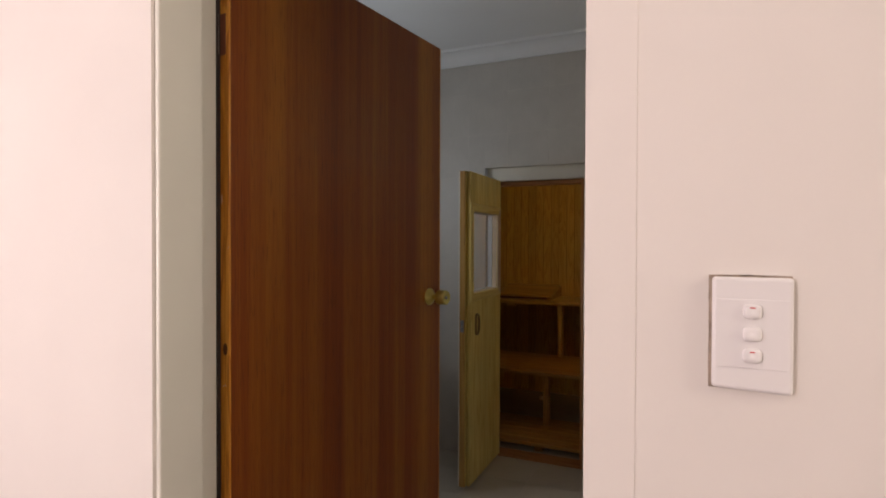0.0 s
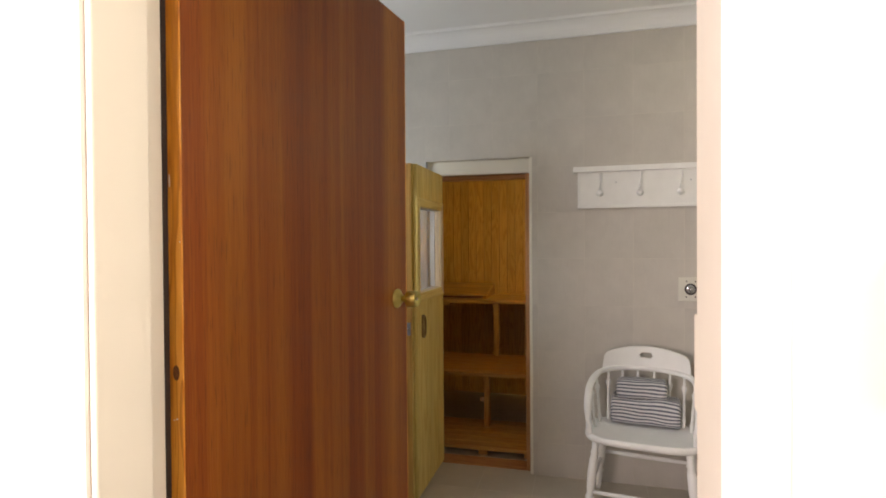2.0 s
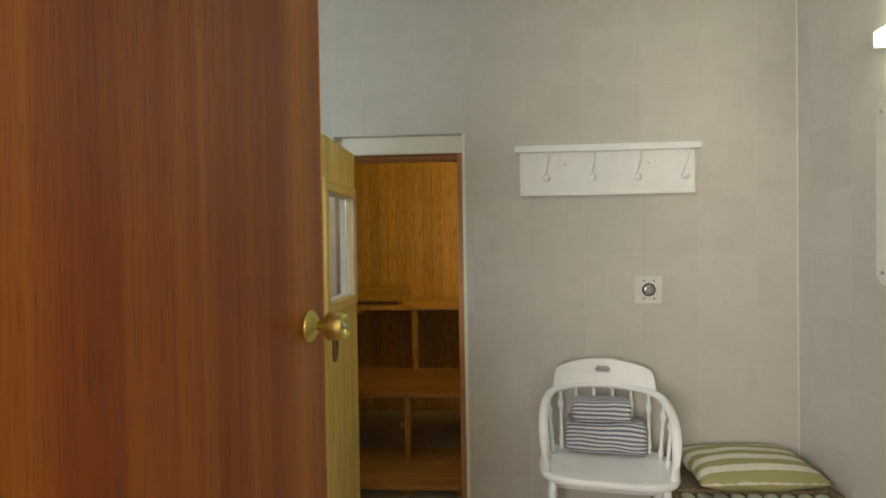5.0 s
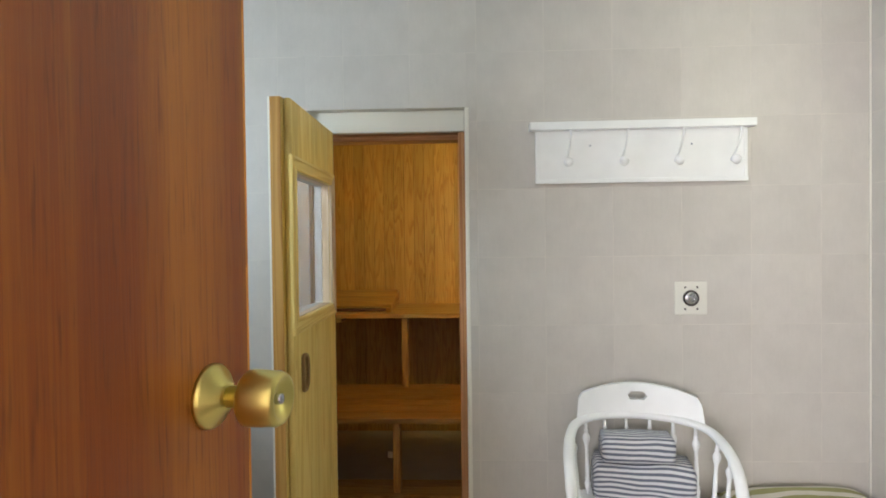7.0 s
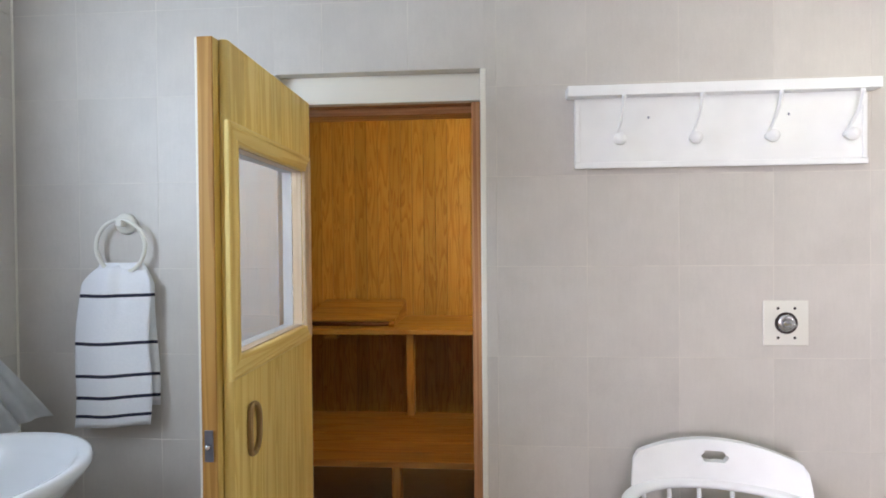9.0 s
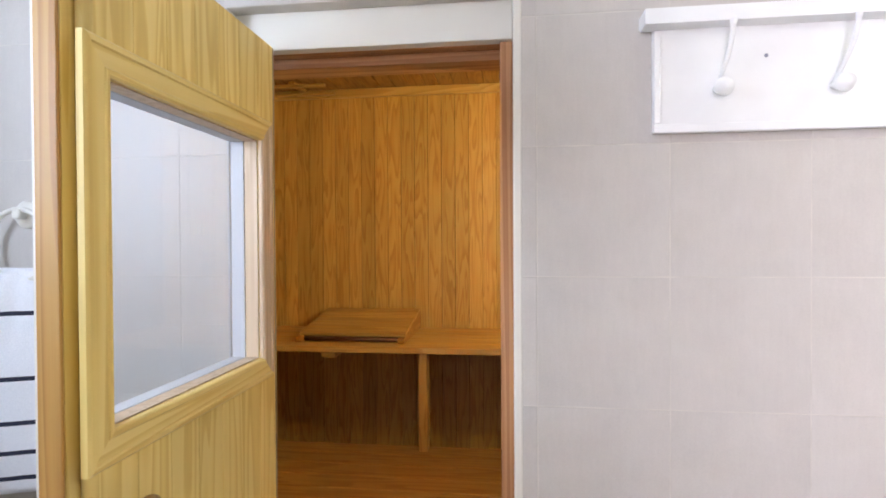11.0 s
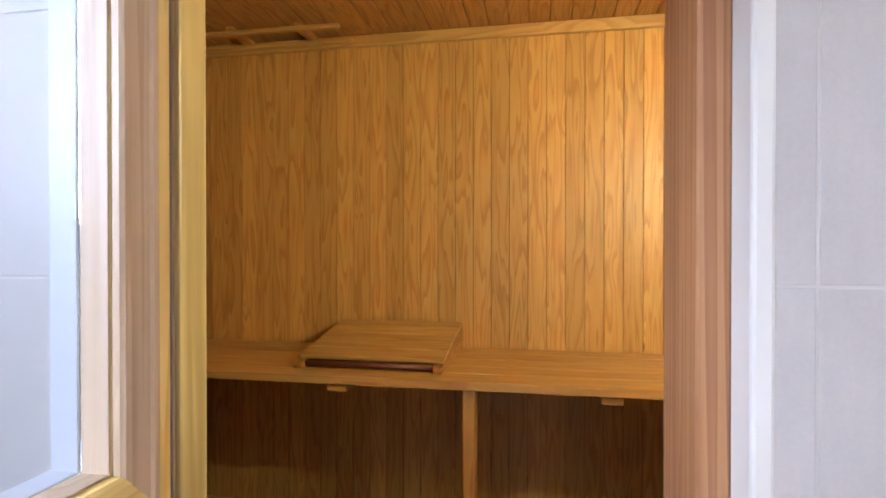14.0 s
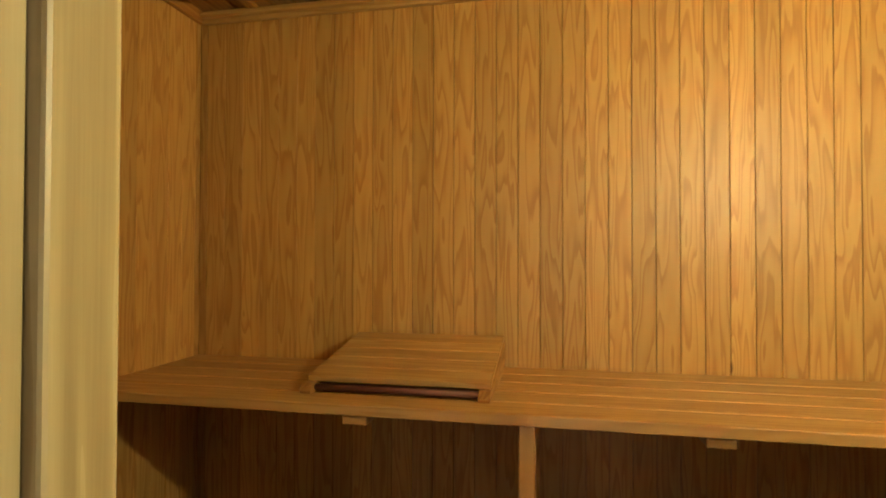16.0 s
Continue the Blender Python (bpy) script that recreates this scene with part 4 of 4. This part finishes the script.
def roll(name, label, at, rz, w, d, h, tilt=0.0, n=30):
    """A folded towel: a rounded section carried along x, its stripes lengthwise."""
    t = thing(name, label, "towel", "folded towels on the chair", at=at, rz=rz)
    bm = bmesh.new()
    uv = bm.loops.layers.uv.new("UVMap")
    m = 28
    sec, arc = [], [0.0]
    for i in range(m):
        a = 2 * math.pi * i / m
        c, s = math.cos(a), math.sin(a)
        sec.append((d / 2 * math.copysign(abs(c) ** 0.45, c), h / 2 + h / 2 * math.copysign(abs(s) ** 0.55, s)))
    for i in range(m):
        p, q = sec[i], sec[(i + 1) % m]
        arc.append(arc[-1] + math.hypot(q[0] - p[0], q[1] - p[1]))
    rings = []
    for k in range(n + 1):
        f = k / n
        x = (f - 0.5) * w
        sc = 1 - 0.35 * max(0, abs(f - 0.5) * 2 - 0.93) / 0.07
        ring = []
        for i, (y, z) in enumerate(sec):
            wob = 0.006 * noise.noise(Vector((x * 9, y * 14, z * 14 + at[2] * 50)))
            hang = 1 - 0.08 * noise.noise(Vector((x * 5, 2.0, at[2] * 9)))
            ring.append(bm.verts.new((x + 0.004 * noise.noise(Vector((y * 20, z * 20, f))), y * sc + wob, z * (hang if z > h * 0.4 else 1) * (0.5 + 0.5 * sc) + (wob if z > 0.02 else 0) + tilt * x)))
        rings.append(ring)
    for k in range(n):
        for i in range(m):
            j = (i + 1) % m
            f = bm.faces.new((rings[k][i], rings[k][j], rings[k + 1][j], rings[k + 1][i]))
            for l, (kk, v) in zip(f.loops, ((k, arc[i]), (k, arc[i + 1]), (k + 1, arc[i + 1]), (k + 1, arc[i]))):
                l[uv].uv = (kk / n * w, v)
    for ring, rev in ((rings[0], True), (rings[-1], False)):
        f = bm.faces.new(ring[::-1] if rev else ring)
        for l in f.loops:
            l[uv].uv = (0.0, l.vert.co.z)
    part("fold", bm, M_TOWEL_STRIPE, t, smooth=True)
    return t


roll("folded_towel", "grey and white striped towel folded on the chair seat", (0.427, 2.950, 0.452), -9.6, 0.37, 0.18, 0.150)
roll("folded_towel", "smaller grey striped towel rolled up on another towel", (0.405, 2.945, 0.598), -7, 0.268, 0.15, 0.098, 0.02)


def low_bench():
    bn = thing("low_bench", "low brown wooden bench with pale slats along the tiled wall", "bench", at=(0.69, 1.62, 0))
    L, Wd, zt = 1.50, 0.735, 0.305
    part("side_rail", box(0, 0.032, 0, L, 0.10, zt + 0.006, 0.004), M_BENCHWOOD, bn)
    part("side_rail", box(Wd - 0.032, Wd, 0, L, 0.10, zt + 0.006, 0.004), M_BENCHWOOD, bn)
    part("end_rail", box(0.0325, Wd - 0.0325, L - 0.03, L, 0.10, zt + 0.03, 0.004), M_BENCHWOOD, bn)
    part("end_rail", box(0.0325, Wd - 0.0325, 0, 0.03, 0.10, zt + 0.006, 0.004), M_BENCHWOOD, bn)
    for x in (0.002, Wd - 0.062):
        for y in (0.05, L - 0.11):
            part("leg", box(x + (0.033 if x < 0.1 else -0.033), x + 0.06 + (0.033 if x < 0.1 else -0.033), y, y + 0.06, 0, 0.255, 0.004), M_BENCHWOOD, bn)
    part("bearer", box(0.0325, Wd - 0.0325, 0.35, 0.40, 0.215, 0.262), M_BENCHWOOD, bn)
    part("bearer", box(0.0325, Wd - 0.0325, L - 0.40, L - 0.35, 0.215, 0.262), M_BENCHWOOD, bn)
    part("bearer", box(0.0325, Wd - 0.0325, L - 0.10, L - 0.05, 0.215, 0.268), M_BENCHWOOD, bn)
    part("end_board", box(0.0325, Wd - 0.0325, L - 0.268, L - 0.0305, zt - 0.036, zt + 0.004, 0.004), M_BENCHWOOD, bn, "brown flat board across the end")
    k = 9
    p = (Wd - 0.072) / k
    for i in range(k):
        x = 0.036 + p * (i + 0.5)
        pts = [Vector((x, 0.034, 0.284))] + [Vector((x, y, 0.284)) for y in (0.05, 0.7, L - 0.296)] + [Vector((x, L - 0.278, 0.284))]
        part("slat", sweep(pts, lambda t: disc(1.0, 14, (0.43 if 0.02 < t < 0.98 else 0.34) * p, 0.021 if 0.02 < t < 0.98 else 0.014)), M_SLAT, bn, smooth=True)


low_bench()


def cushion():
    c = thing("cushion", "olive green and white striped cushion lying on the bench", "cushion", at=(1.096, 2.972, 0.311), rz=2.5)
    bm = bmesh.new()
    uv = bm.loops.layers.uv.new("UVMap")
    n = 22
    g = {}
    hw, hd = 0.297, 0.176
    for s in (0, 1):
        for i in range(n + 1):
            for j in range(n + 1):
                u, v = i / n * 2 - 1, j / n * 2 - 1
                puff = ((1 - u * u) * (1 - v * v)) ** 0.42
                pin = 1 - 0.10 * (1 - abs(u * v)) * max(abs(u), abs(v)) ** 4
                z = 0.045 + (0.068 * puff if s else -0.043 * min(1, puff * 1.6))
                z += 0.012 * (v + 1) * (1.0 if s else 0.3)
                z += 0.010 * noise.noise(Vector((u * 2, v * 2, s))) * puff
                if s == 1 or 0 < i < n and 0 < j < n:
                    g[s, i, j] = bm.verts.new((u * hw * pin, v * hd * pin, z))
                else:
                    g[s, i, j] = None
    for i in range(n + 1):
        for j in range(n + 1):
            if g[0, i, j] is None:
                g[0, i, j] = g[1, i, j]
    for s in (0, 1):
        for i in range(n):
            for j in range(n):
                ks = [(s, i, j), (s, i + 1, j), (s, i + 1, j + 1), (s, i, j + 1)]
                f = bm.faces.new([g[k] for k in ks])
                for l, k in zip(f.loops, ks):
                    l[uv].uv = (k[1] / n * 2 * hw, k[2] / n * 2 * hd + 0.03)
    part("cover", bm, M_CUSHION, c, smooth=True)


cushion()


def wall_mirror():
    m = thing("wall_mirror", "frameless wall mirror with clipped corners and chrome screws", "mirror", at=(BX1, 2.23, 1.63))
    hw, hh, ch = 0.38, 0.37, 0.035
    bm = bmesh.new()
    out = [(-hw + ch, -hh), (hw - ch, -hh), (hw, -hh + ch), (hw, hh - ch), (hw - ch, hh), (-hw + ch, hh), (-hw, hh - ch), (-hw, -hh + ch)]
    a = [bm.verts.new((-0.008, y, z)) for y, z in out]
    c = [bm.verts.new((-0.0006, y, z)) for y, z in out]
    bm.faces.new(a)
    bm.faces.new(c[::-1])
    for i in range(8):
        bm.faces.new((a[i], a[(i + 1) % 8], c[(i + 1) % 8], c[i]))
    part("glass", bm, M_MIRROR, m)
    for y in (-hw + 0.03, hw - 0.03):
        for z in (-hh + 0.05, hh - 0.05):
            part("screw", lathe([(0.008, 0), (0.008, 0.002), (0.004, 0.004), (0, 0.004)], 14, m=pose(-0.008, y, z, 0, -90, 0)), M_CHROME, m, smooth=True)


wall_mirror()


def strip_light():
    s = thing("strip_light", "lit white square strip light fixed above the mirror", "wall light", at=(BX1, 2.24, 2.212))
    part("body", box(-0.030, -0.0006, -0.29, 0.29, -0.026, 0.026, 0.003), M_GLOSS, s)
    part("diffuser", box(-0.080, -0.0304, -0.275, 0.275, -0.030, 0.030, 0.006, seg=3), M_TUBE, s, "glowing white diffuser")
    for y in (-0.282, 0.282):
        part("end_cap", box(-0.079, -0.0304, y - 0.0066, y + 0.0066, -0.031, 0.031, 0.003), M_GLOSS, s)


strip_light()

# ---- sauna ----
structure("floor_sauna", box(SX0 - 0.1, SX1 + 0.1, SY0, SY1 + 0.1, -0.1, 0.0), M_FLOORTILE, "cream tiled sauna floor under the duckboard", "floor")


def lined_wall(name, x0, x1, y0, y1, label):
    b = box(x0, x1, y0, y1, 0, 2.5)
    return structure(name, b, M_PINE_Z, label, "wall")


wall_sb = lined_wall("wall_sauna_back", SX0 - 0.1, SX1 + 0.1, SY1 + 0.012, SY1 + 0.1, "sauna wall of upright tongue-and-groove pine boards")
wall_sl = lined_wall("wall_sauna_left", SX0 - 0.1, SX0 - 0.012, SY0 - 0.04, SY1 + 0.012, "sauna wall of upright tongue-and-groove pine boards")
wall_sr = lined_wall("wall_sauna_right", SX1 + 0.012, SX1 + 0.1, SY0 - 0.04, SY1 + 0.012, "sauna wall of upright tongue-and-groove pine boards")
b = box(SX0 - 0.012, -0.9305, SY0 - 0.0395, SY0 - 0.012, 0, 2.5)
box(-0.242, SX1 + 0.012, SY0 - 0.0395, SY0 - 0.012, 0, 2.5, bm=b)
box(-0.9305, -0.242, SY0 - 0.0395, SY0 - 0.012, 2.0205, 2.5, bm=b)
wall_sf = structure("wall_sauna_front", b, M_PINE_Z, "sauna wall of pine boards round the doorway", "wall")

# ceiling: boards in one mesh
bm = bmesh.new()
P = 0.083
x = SX0
while x < SX1:
    bx = box(x + 0.0012, min(x + P, SX1) - 0.0012, SY0 - 0.01, SY1 + 0.01, SC, SC + 0.012, 0.0035, bm=bm, seg=1)
    x += P
box(SX0 - 0.1, SX1 + 0.1, SY0 - 0.0395, SY1 + 0.1, SC + 0.0125, SC + 0.06, bm=bm)
ceil_s = structure("ceiling_sauna", bm, M_PINE_Y, "sauna ceiling of tongue-and-groove pine boards", "ceiling")
batten = thing("trim_sauna", "pine battens round the top of the sauna walls", "trim", kind="structure")
part("batten", box(SX0 + 0.001, SX1 - 0.001, SY1 - 0.020, SY1 - 0.0005, SC - 0.050, SC - 0.0005, 0.003), M_PINE_X, batten)
part("batten", box(SX0 + 0.0005, SX0 + 0.020, SY0, SY1 - 0.0205, SC - 0.050, SC - 0.0005, 0.003), M_PINE_Y, batten)
part("batten", box(SX1 - 0.020, SX1 - 0.0005, SY0, SY1 - 0.0205, SC - 0.050, SC - 0.0005, 0.003), M_PINE_Y, batten)


def sauna_bench(name, label, y0, y1, zt, posts, post_y, z_floor, cleats, slats):
    bn = thing(name, label, "sauna bench", "sauna benches", at=(0, 0, 0))
    w = (y1 - y0) / slats
    for i in range(slats):
        part("slat", box(SX0 + 0.003, SX1 - 0.003, y0 + w * i + 0.0025, y0 + w * (i + 1) - 0.0025, zt - 0.030, zt, 0.004, seg=2), M_PINE_X, bn)
    for px in posts:
        part("post", box(px - 0.021, px + 0.021, post_y, post_y + 0.07, z_floor, zt - 0.0305, 0.004), M_PINE_Z, bn)
    for cx in cleats:
        part("cleat", box(cx - 0.035, cx + 0.035, y0 + 0.016, y1 - 0.02, zt - 0.058, zt - 0.0305, 0.006), M_PINE_X, bn)
    return bn


sauna_bench("upper_bench", "slatted pine upper sauna bench against the back wall", 4.36, SY1 - 0.002, 0.976, (-0.654,), 4.39, 0.4855, (-1.103, -0.207), 5)
sauna_bench("lower_bench", "slatted pine lower sauna bench in front of the upper one", 3.76, 4.47, 0.485, (-0.640,), 3.80, 0.056, (-1.103, -0.205), 6)


part("block", box(-0.690, -0.6615, 3.802, 3.832, 0.252, 0.288, 0.003), M_PALE_PINE, bpy.data.objects["lower_bench"], "small pale pine block beside the post")


def duckboard():
    d = thing("duckboard", "pine duckboard lying on the sauna floor", "duckboard")
    n = 6
    y0, y1 = 3.395, 3.98
    w = (y1 - y0) / n
    for i in range(n):
        part("slat", box(-1.6, 0.30, y0 + w * i + 0.003, y0 + w * (i + 1) - 0.003, 0.030, 0.055, 0.003), M_PINE_X, d)
    for x in (-1.5, -0.95, -0.60, -0.28, 0.2):
        part("bearer", box(x - 0.03, x + 0.03, y0 + 0.004, y1 - 0.004, 0.0, 0.0298), M_PINE_Y, d)


duckboard()


def headrest():
    h = thing("headrest", "sloping slatted pine headrest lying on the upper bench", "headrest", at=(-1.02, 4.455, 0.976))
    w, L, rise = 0.252, 0.475, 0.095
    for sx in (-1, 1):
        bm = bmesh.new()
        prof = [(-0.012, 0.001), (0.03, 0.001), (L, 0.001), (L, rise), (0.05, 0.026), (0.015, 0.026), (-0.008, 0.020), (-0.016, 0.010)]
        x0, x1 = (sx * w - 0.016, sx * w + 0.016)
        a = [bm.verts.new((x0, y, z)) for y, z in prof]
        c = [bm.verts.new((x1, y, z)) for y, z in prof]
        bm.faces.new(a)
        bm.faces.new(c[::-1])
        for i in range(len(prof)):
            j = (i + 1) % len(prof)
            bm.faces.new((a[i], a[j], c[j], c[i]))
        part("side", bm, M_PINE_Y, h)
    k = 5
    s0, s1 = 0.045, L
    ang = math.degrees(math.atan2(rise - 0.026, L - 0.05))
    step = (s1 - s0) / math.cos(radians(ang)) / k
    for i in range(k):
        d = s0 - 0.012 + step * (i + 0.5) * math.cos(radians(ang))
        z = 0.026 + (d - 0.05) * (rise - 0.026) / (L - 0.05) + 0.010
        bm = box(-w - 0.014, w + 0.014, -step / 2 + 0.0025, step / 2 - 0.0025, -0.009, 0.009, 0.003)
        bmesh.ops.transform(bm, matrix=pose(0, d, z, ang, 0, 0), verts=bm.verts)
        part("slat", bm, M_PINE_X, h)
    part("rod", sweep([Vector((-w + 0.015, 0.02, 0.014)), Vector((w - 0.015, 0.02, 0.014))], lambda t: disc(0.010, 10)), wood("dark_red_rod", (0.16, 0.06, 0.04), (0.12, 0.04, 0.03), (0.07, 0.02, 0.015), "x", 5, 0.05, 20), h, "dark red rod", True)


headrest()


def ceiling_rack():
    r = thing("ceiling_rack", "pine slatted rack fixed below the sauna ceiling", "rack")
    part("rail", box(-1.94, -1.235, 4.735, 4.762, SC - 0.036, SC - 0.0185, 0.004), M_PINE_X, r)
    part("rail", box(-1.94, -1.235, SY1 - 0.048, SY1 - 0.0205, SC - 0.036, SC - 0.0185, 0.004), M_PINE_X, r)
    for x in (-1.72, -1.42):
        part("bearer", box(x - 0.018, x + 0.018, 4.735, SY1 - 0.0205, SC - 0.018, SC - 0.0005, 0.003), M_PINE_Y, r)


ceiling_rack()


def sauna_lamp():
    l = thing("sauna_lamp", "wall lamp out of view beside the door, with a pine tray added to shade below", "wall light", at=(0.40, SY0, 1.80))
    part("base", lathe([(0.045, 0.0), (0.045, 0.03), (0.035, 0.045), (0.0, 0.045)], 24, m=pose(0, 0.0005, 0, -90, 0, 0)), M_GLOSS, l, smooth=True)
    # unseen tray and lip, added to hold the bulb's light off the lower sauna
    part("shade_tray", box(-0.13, 0.13, 0.0005, 0.195, -0.10, -0.088, 0.003), M_PINE_X, l)
    part("shade_front", box(-0.13, 0.13, 0.183, 0.195, -0.0875, -0.070, 0.003), M_PINE_X, l)


sauna_lamp()

# ---- pieces of the setting: tiles and boards ----
TX, TZ = 0.2865, 0.2915
GJ = 0.0014


def tile_mesh(w, h, name, mat):
    """One tile in the x-z plane, 8 mm deep, front at y = 0, edges eased."""
    bm = bmesh.new()
    e = 0.0005
    f = [bm.verts.new((x, 0.0, z)) for x, z in ((e, e), (w - e, e), (w - e, h - e), (e, h - e))]
    s = [bm.verts.new((x, e, z)) for x, z in ((0, 0), (w, 0), (w, h), (0, h))]
    k = [bm.verts.new((x, 0.0010, z)) for x, z in ((0, 0), (w, 0), (w, h), (0, h))]
    bm.faces.new(f)
    for p, q in ((f, s), (s, k)):
        for i in range(4):
            j = (i + 1) % 4
            bm.faces.new((p[i], q[i], q[j], p[j]))
    return finish(bm, name, mat)


TILES = {}


def put_tile(parent, w, h, m, mat=None, name="tile"):
    key = (round(w, 4), round(h, 4), (mat or M_TILE).name)
    if key not in TILES:
        TILES[key] = tile_mesh(w, h, name, mat or M_TILE)
    ob = new(name, TILES[key])
    ob.matrix_world = m
    ob.parent = parent
    return ob


def tile_wall(parent, u0, u1, z0, z1, origin_u, origin_z, m, holes=()):
    """Tiles between u0 and u1; m turns (u, 0, z) into the world; holes are (u0, u1, z0, z1)."""
    us = [u0] + [origin_u + TX * k for k in range(-30, 30) if u0 + 0.012 < origin_u + TX * k < u1 - 0.012] + [u1]
    zs = [z0] + [origin_z + TZ * k for k in range(-12, 12) if z0 + 0.012 < origin_z + TZ * k < z1 - 0.012] + [z1]
    for a, c in zip(us, us[1:]):
        for p, q in zip(zs, zs[1:]):
            cells = [(a + GJ, c - GJ, p + GJ, q - GJ)]
            for h0, h1, h2, h3 in holes:
                nxt = []
                for ca, cc, cp, cq in cells:
                    if cc <= h0 or ca >= h1 or cq <= h2 or cp >= h3:
                        nxt.append((ca, cc, cp, cq))
                        continue
                    nxt += [(ca, h0, cp, cq), (h1, cc, cp, cq), (max(ca, h0), min(cc, h1), h3, cq), (max(ca, h0), min(cc, h1), cp, h2)]
                cells = [k for k in nxt if k[1] - k[0] > 0.008 and k[3] - k[2] > 0.008]
            for ca, cc, cp, cq in cells:
                put_tile(parent, cc - ca, cq - cp, m @ Matrix.Translation((ca, 0, cp)))


tile_wall(wall_north, BX0, BX1, 0.0, CEIL - 0.09, -0.1925, 1.378, pose(0, WY, 0), [(-0.9305, -0.2335, 0.0, 2.024)])
tile_wall(wall_east, -WY, -BY, 0.0, CEIL - 0.09, -WY + 0.1, 1.378, pose(BX1, 0, 0, 0, 0, -90))
tile_wall(wall_west, BY, WY, 0.0, CEIL - 0.09, WY - 0.22, 1.378, pose(BX0, 0, 0, 0, 0, 90), [(1.65, 2.45, 1.43, 2.38)])
floor_ob = bpy.data.objects["floor"]
FT = 0.33
nx, ny = int(3.3 / FT) + 1, 9
for i in range(nx):
    for j in range(ny):
        xa, ya = BX0 + FT * i, WY + 0.05 - FT * (j + 1)
        xb, yb = min(xa + FT, BX1), ya + FT
        ya = max(ya, BY + 0.002)
        yb = min(yb, 3.205)
        if xb - xa > 0.03 and yb - ya > 0.03:
            put_tile(floor_ob, xb - xa - 0.004, yb - ya - 0.004, pose(xa + 0.002, yb - 0.002, 0, -90, 0, 0), M_FLOORTILE)


def board_mesh(w, h, name):
    """An upright board in the x-z plane with chamfered long edges and a tongue gap, front at y = 0."""
    bm = bmesh.new()
    c = 0.0021
    prof = [(0.0007, 0.0115), (0.0006, 0.0024), (c, 0.0), (w - c, 0.0), (w - 0.0006, 0.0024), (w - 0.0007, 0.0115)]
    a = [bm.verts.new((x, y, 0)) for x, y in prof]
    b2 = [bm.verts.new((x, y, h)) for x, y in prof]
    for i in range(len(prof)):
        j = (i + 1) % len(prof)
        bm.faces.new((a[i], a[j], b2[j], b2[i]))
    bm.faces.new(a[::-1])
    bm.faces.new(b2)
    return finish(bm, name, M_PINE_Z)


BOARDS = {}


def board(parent, w, h, m):
    key = (round(w, 4), round(h, 3))
    if key not in BOARDS:
        BOARDS[key] = board_mesh(w, h, "board")
    ob = new("board", BOARDS[key])
    ob.matrix_world = m
    ob.parent = parent


BP = 0.0768


def board_wall(parent, u0, u1, phase, m, z0=0.0, z1=SC - 0.0005, skip=None):
    us = [u0] + [phase + BP * k for k in range(-60, 60) if u0 + 0.01 < phase + BP * k < u1 - 0.01] + [u1]
    for a, c in zip(us, us[1:]):
        if skip and a < skip[1] and c > skip[0]:
            for p, q in ((a, min(c, skip[0])), (max(a, skip[1]), c)):
                if q - p > 0.012:
                    board(parent, q - p, z1 - z0, m @ Matrix.Translation((p, 0, z0)))
            p, q = max(a, skip[0]), min(c, skip[1])
            if q - p > 0.004:
                board(parent, q - p, z1 - skip[2], m @ Matrix.Translation((p, 0, skip[2])))
        else:
            board(parent, c - a, z1 - z0, m @ Matrix.Translation((a, 0, z0)))


board_wall(wall_sb, SX0, SX1, -0.938, pose(0, SY1, 0))
board_wall(wall_sl, SY0, SY1, SY1 - 0.03, pose(SX0, 0, 0, 0, 0, 90))
board_wall(wall_sr, -SY1, -SY0, -SY1 + 0.03, pose(SX1, 0, 0, 0, 0, -90))
board_wall(wall_sf, -SX1, -SX0, 0.9385, pose(0, SY0, 0, 0, 0, 180), skip=(0.2425, 0.9300, 2.0205))
